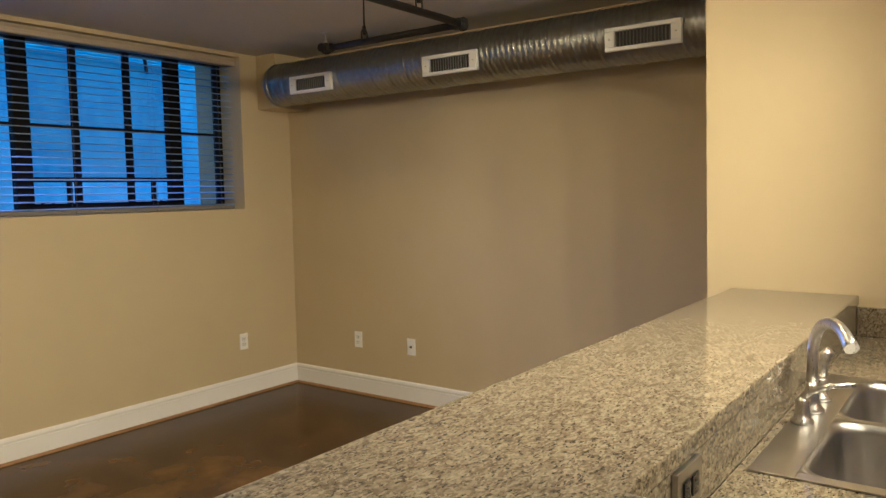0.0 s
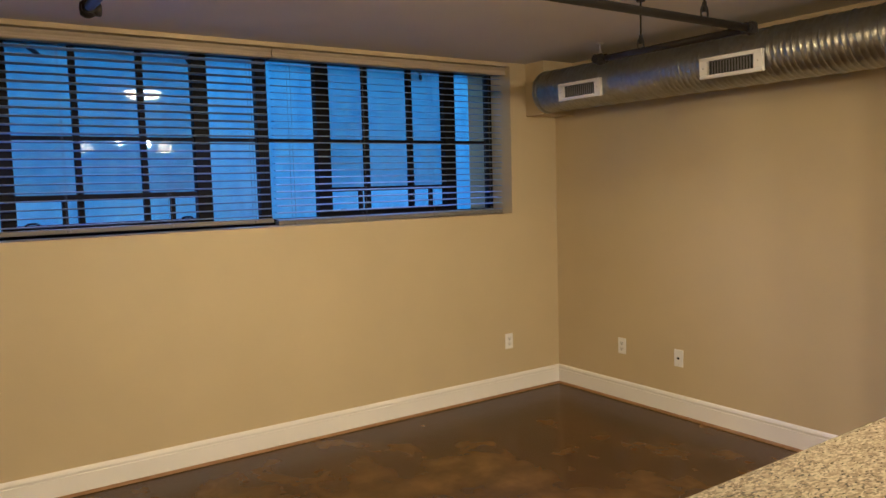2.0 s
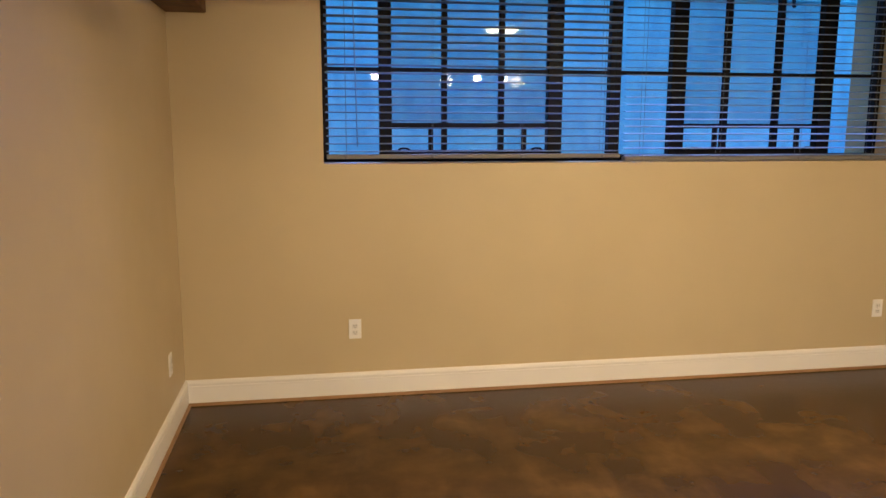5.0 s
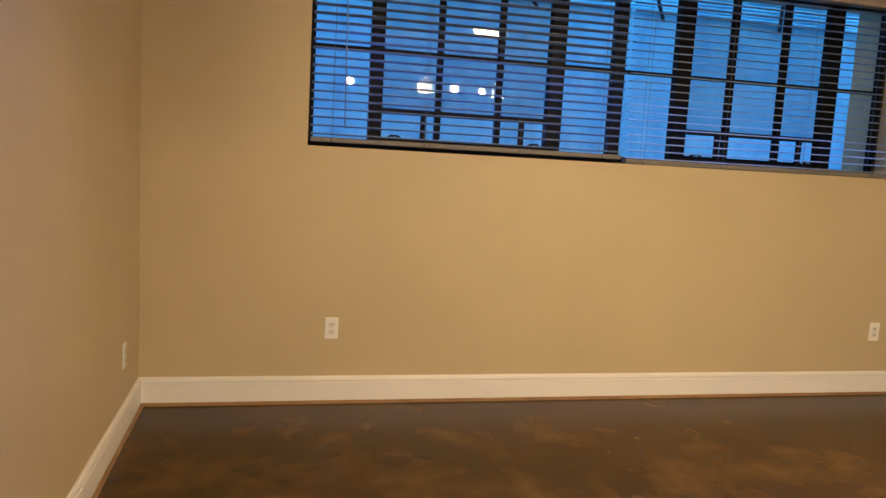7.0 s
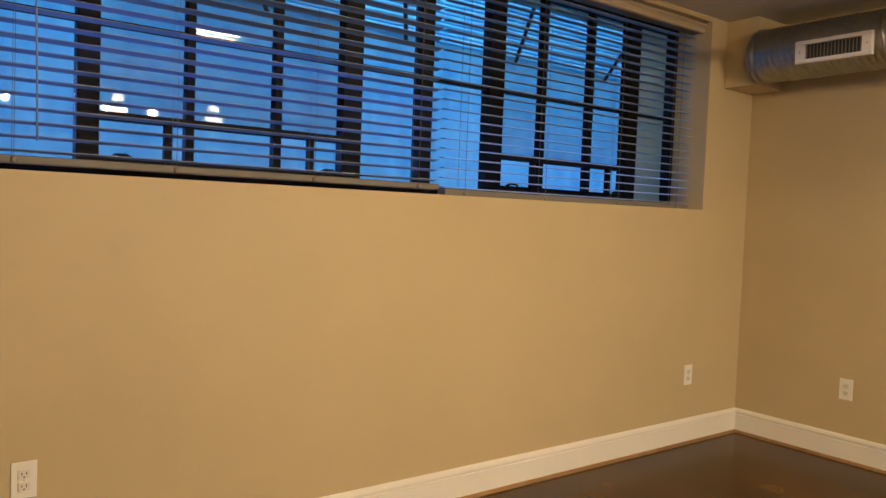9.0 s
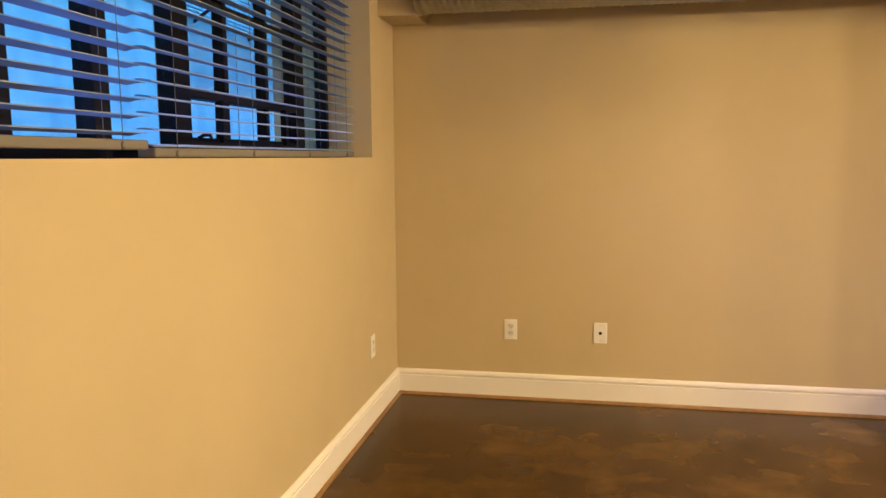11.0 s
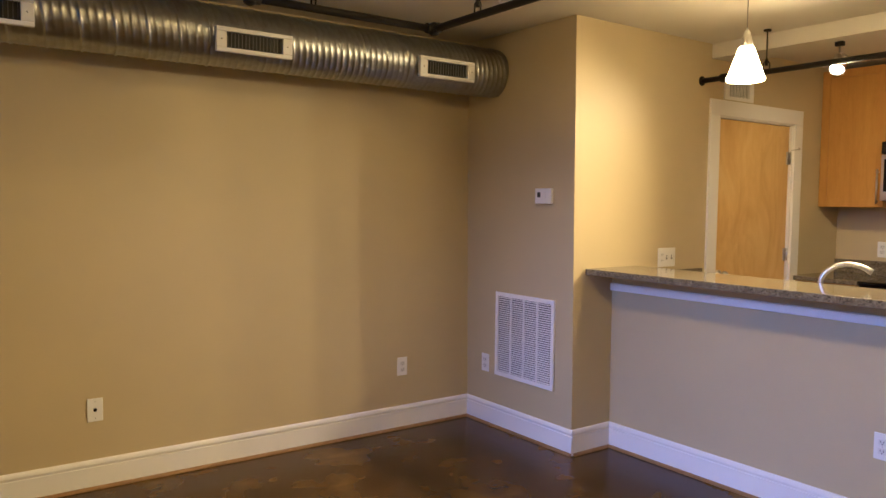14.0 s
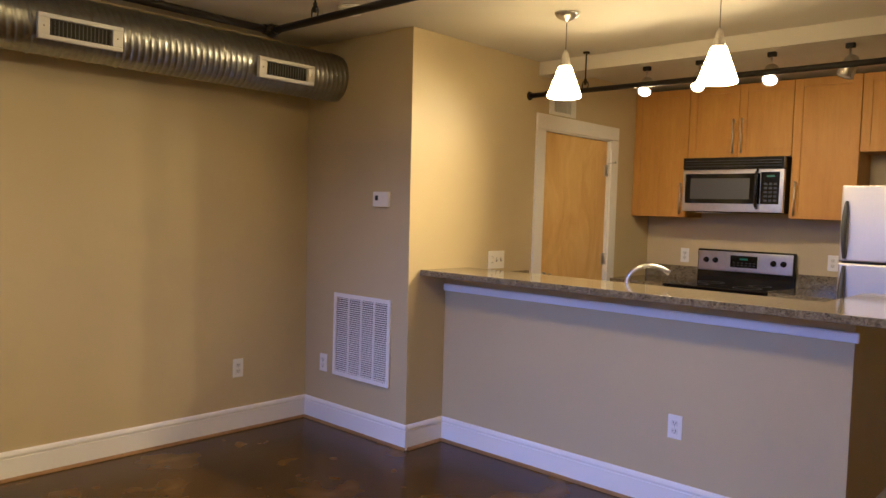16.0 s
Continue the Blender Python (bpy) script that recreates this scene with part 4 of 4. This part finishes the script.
def base_cabinet(x0, x1, y0, y1, front, where, doors):
    c = thing("base_cabinet", "honey maple base cabinet " + where, "cabinet", None, "base kitchen cabinets")
    part("body", block(bmesh.new(), x0, x1, y0, y1, 0.10, CT - 0.033, 0.001), CABINET, c)
    part("toe_kick", block(bmesh.new(), x0, x1, y0 + (0.0 if front > 0 else 0.06), y1 - (0.06 if front > 0 else 0.0), 0, 0.0995), BLACK_PIPE, c, "dark recessed toe kick")
    for a, b in doors:
        if front > 0:
            shaker_door(c, a, b, y1 + 0.001, 0.12, CT - 0.04, (b - 0.05, 0.62, 0.78))
        else:
            part("door", block(bmesh.new(), a + 0.002, b - 0.002, y0 - 0.019, y0 - 0.001, 0.12, CT - 0.04, 0.002), CABINET, c)
    return c


base_cabinet(-1.452, COLX - 0.004, SOUTH + 0.001, -5.75, 1, "beside the stove and closet wall", [(-1.452, COLX - 0.004)])
base_cabinet(-2.672, -2.236, SOUTH + 0.001, -5.75, 1, "between stove and fridge", [(-2.672, -2.236)])
for a, b in ((KNEEX + 0.101, -2.56), (-1.56, COLX - 0.004)):
    base_cabinet(a, b, -4.62, -4.013, -1, "under the sink counter", [(a, (a + b) / 2), ((a + b) / 2, b)])
tagged(part("sink_apron", block(bmesh.new(), -2.558, -1.562, -4.62, -4.60, 0.10, CT - 0.033, 0.002), CABINET), "maple front panel below the kitchen sink", "cabinet front")
for x0, x1, nm in ((-1.452, COLX - 0.002, "between stove and closet wall"), (-2.672, -2.234, "between stove and fridge")):
    slab("kitchen_counter", x0, x1, SOUTH + 0.001, -5.72, CT - 0.032, CT, "dark polished granite counter " + nm)
    tagged(part("backsplash", block(bmesh.new(), x0, x1, SOUTH + 0.001, SOUTH + 0.022, CT + 0.001, CT + 0.102, 0.002), GRANITE), "low granite backsplash " + nm, "backsplash")

# microwave over the stove
mw = thing("microwave", "stainless over-the-range microwave with black glass door", "microwave", pose(-1.843, SOUTH, 1.475))
W = 0.378
part("body", block(bmesh.new(), -W, W, 0.002, 0.36, 0, 0.412, 0.003), BLACK_GLOSS, mw)
part("vent_hood", block(bmesh.new(), -W, W, 0.3605, 0.405, 0.325, 0.412, 0.006), BLACK_GLOSS, mw, "black vent strip along the top")
for i in range(3):
    boxed("vent_slat", KEY_BLACK, -W + 0.02, W - 0.02, 0.4052, 0.4062, 0.345 + i * 0.02, 0.349 + i * 0.02, mw)
part("front", block(bmesh.new(), -W, W, 0.3605, 0.400, 0.004, 0.322, 0.005), STEEL, mw, "brushed stainless front frame")
part("door_glass", block(bmesh.new(), -0.215, W - 0.022, 0.4002, 0.404, 0.066, 0.290, 0.002), BLACK_GLASS, mw, "black glass door")
part("door_window", block(bmesh.new(), -0.14, W - 0.065, 0.4042, 0.4056, 0.10, 0.255, 0.0005), GREY_PLASTIC, mw, "grey meshed window")
cp = part("control_panel", block(bmesh.new(), -W + 0.028, -0.219, 0.4002, 0.4045, 0.066, 0.300, 0.002), BLACK_GLOSS, mw, "black keypad panel")
boxed("clock_display", GREEN_LED, -0.315, -0.262, 0.4046, 0.4051, 0.262, 0.276, cp, 0, "small green clock digits")
for r in range(5):
    for c in range(3):
        boxed("key", KEY_BLACK, -0.334 + c * 0.034, -0.312 + c * 0.034, 0.4046, 0.4056, 0.085 + r * 0.030, 0.100 + r * 0.030, cp)
bm = bmesh.new()
tube(bm, [(-0.195, 0.404, 0.035), (-0.195, 0.432, 0.06), (-0.195, 0.437, 0.16), (-0.195, 0.437, 0.24), (-0.195, 0.428, 0.295), (-0.195, 0.404, 0.315)], [0.010, 0.012, 0.013, 0.013, 0.012, 0.010], 12)
part("door_handle", bm, BLACK_GLOSS, mw, "curved black handle")
part("grease_filter", block(bmesh.new(), 0.10, 0.30, 0.10, 0.33, -0.006, -0.0005), STEEL, mw)

# stove
st = thing("stove", "stainless electric range with black glass cooktop", "stove", pose(-1.843, SOUTH, 0))
W = 0.379
part("body", block(bmesh.new(), -W, W, 0.012, 0.64, 0.08, 0.908, 0.004), BLACK_GLOSS, st)
part("cooktop", block(bmesh.new(), -W, W, 0.07, 0.665, 0.909, 0.928, 0.006), BLACK_GLASS, st, "black ceramic glass cooktop")
part("oven_door", block(bmesh.new(), -W + 0.004, W - 0.004, 0.641, 0.672, 0.26, 0.80, 0.006), STEEL, st, "stainless oven door")
part("drawer", block(bmesh.new(), -W + 0.004, W - 0.004, 0.641, 0.668, 0.085, 0.25, 0.006), STEEL, st)
bm = bmesh.new()
rod(bm, (-0.32, 0.715, 0.77), (0.32, 0.715, 0.77), 0.012, 12)
for s in (-1, 1):
    rod(bm, (s * 0.30, 0.67, 0.77), (s * 0.30, 0.715, 0.77), 0.008, 8)
part("door_handle", bm, STEEL, st)
part("back_frame", block(bmesh.new(), -W, W, 0.012, 0.062, 0.909, 1.182, 0.012), BLACK_GLOSS, st, "black backguard housing")
bg = part("backguard", block(bmesh.new(), -W + 0.012, W - 0.012, 0.0625, 0.074, 1.012, 1.168, 0.006), STEEL, st, "brushed stainless control panel")
part("clock_panel", block(bmesh.new(), -0.105, 0.105, 0.0742, 0.078, 1.048, 1.142, 0.002), BLACK_GLASS, bg, "black clock panel")
boxed("clock_display", GREEN_LED, -0.03, 0.03, 0.0781, 0.0786, 1.108, 1.122, bg, 0, "dim green clock")
for r in range(2):
    for c in range(6):
        boxed("key", KEY_BLACK, -0.09 + c * 0.031, -0.072 + c * 0.031, 0.0781, 0.0787, 1.060 + r * 0.02, 1.070 + r * 0.02, bg)
for x in (-0.30, -0.225, 0.225, 0.30):
    bm = bmesh.new()
    turned(bm, [(0.023, 0), (0.023, 0.004), (0.019, 0.006), (0.016, 0.026), (0.013, 0.028)], 20, pose(x, 0.0742, 1.096, -90))
    block(bm, x - 0.003, x + 0.003, 0.100, 0.106, 1.082, 1.110)
    part("knob", bm, BLACK_GLOSS, bg, "black burner knob")
for x, y, r in ((-0.19, 0.22, 0.08), (0.19, 0.22, 0.1), (-0.19, 0.48, 0.1), (0.19, 0.48, 0.08)):
    bm = bmesh.new()
    turned(bm, [(r, 0.9282), (r, 0.9288), (r - 0.006, 0.9288), (r - 0.006, 0.9282)], 32, Matrix.Translation((x, y, 0)), False)
    part("burner_ring", bm, GREY_PLASTIC, st)

# fridge
fr = thing("fridge", "stainless top-freezer refrigerator with dark grey sides", "refrigerator", pose(-3.065, SOUTH, 0))
W = 0.375
part("cabinet", block(bmesh.new(), -W, W, 0.03, 0.655, 0.02, 1.655, 0.006), GREY_PLASTIC, fr)
part("freezer_door", block(bmesh.new(), -W, W, 0.665, 0.722, 1.180, 1.662, 0.010), FRIDGE_STEEL, fr, "brushed stainless freezer door")
part("fridge_door", block(bmesh.new(), -W, W, 0.665, 0.722, 0.09, 1.168, 0.010), FRIDGE_STEEL, fr, "brushed stainless fridge door")
part("toe_grille", block(bmesh.new(), -W + 0.01, W - 0.01, 0.60, 0.66, 0.0, 0.08, 0.004), BLACK_PIPE, fr)
for z0, z1, k in ((1.20, 1.56, 1), (0.70, 1.15, -1)):
    bm = bmesh.new()
    n = 9
    tube(bm, [(W - 0.035, 0.722 + 0.05 * math.sin(math.pi * min(1, 0.06 + i / (n - 1) * 0.9)), z0 + (z1 - z0) * i / (n - 1)) for i in range(n)], [0.010, 0.013, 0.015, 0.016, 0.017, 0.017, 0.016, 0.014, 0.010], 10)
    part("door_handle", bm, GREY_PLASTIC, fr, "curved dark grey handle")
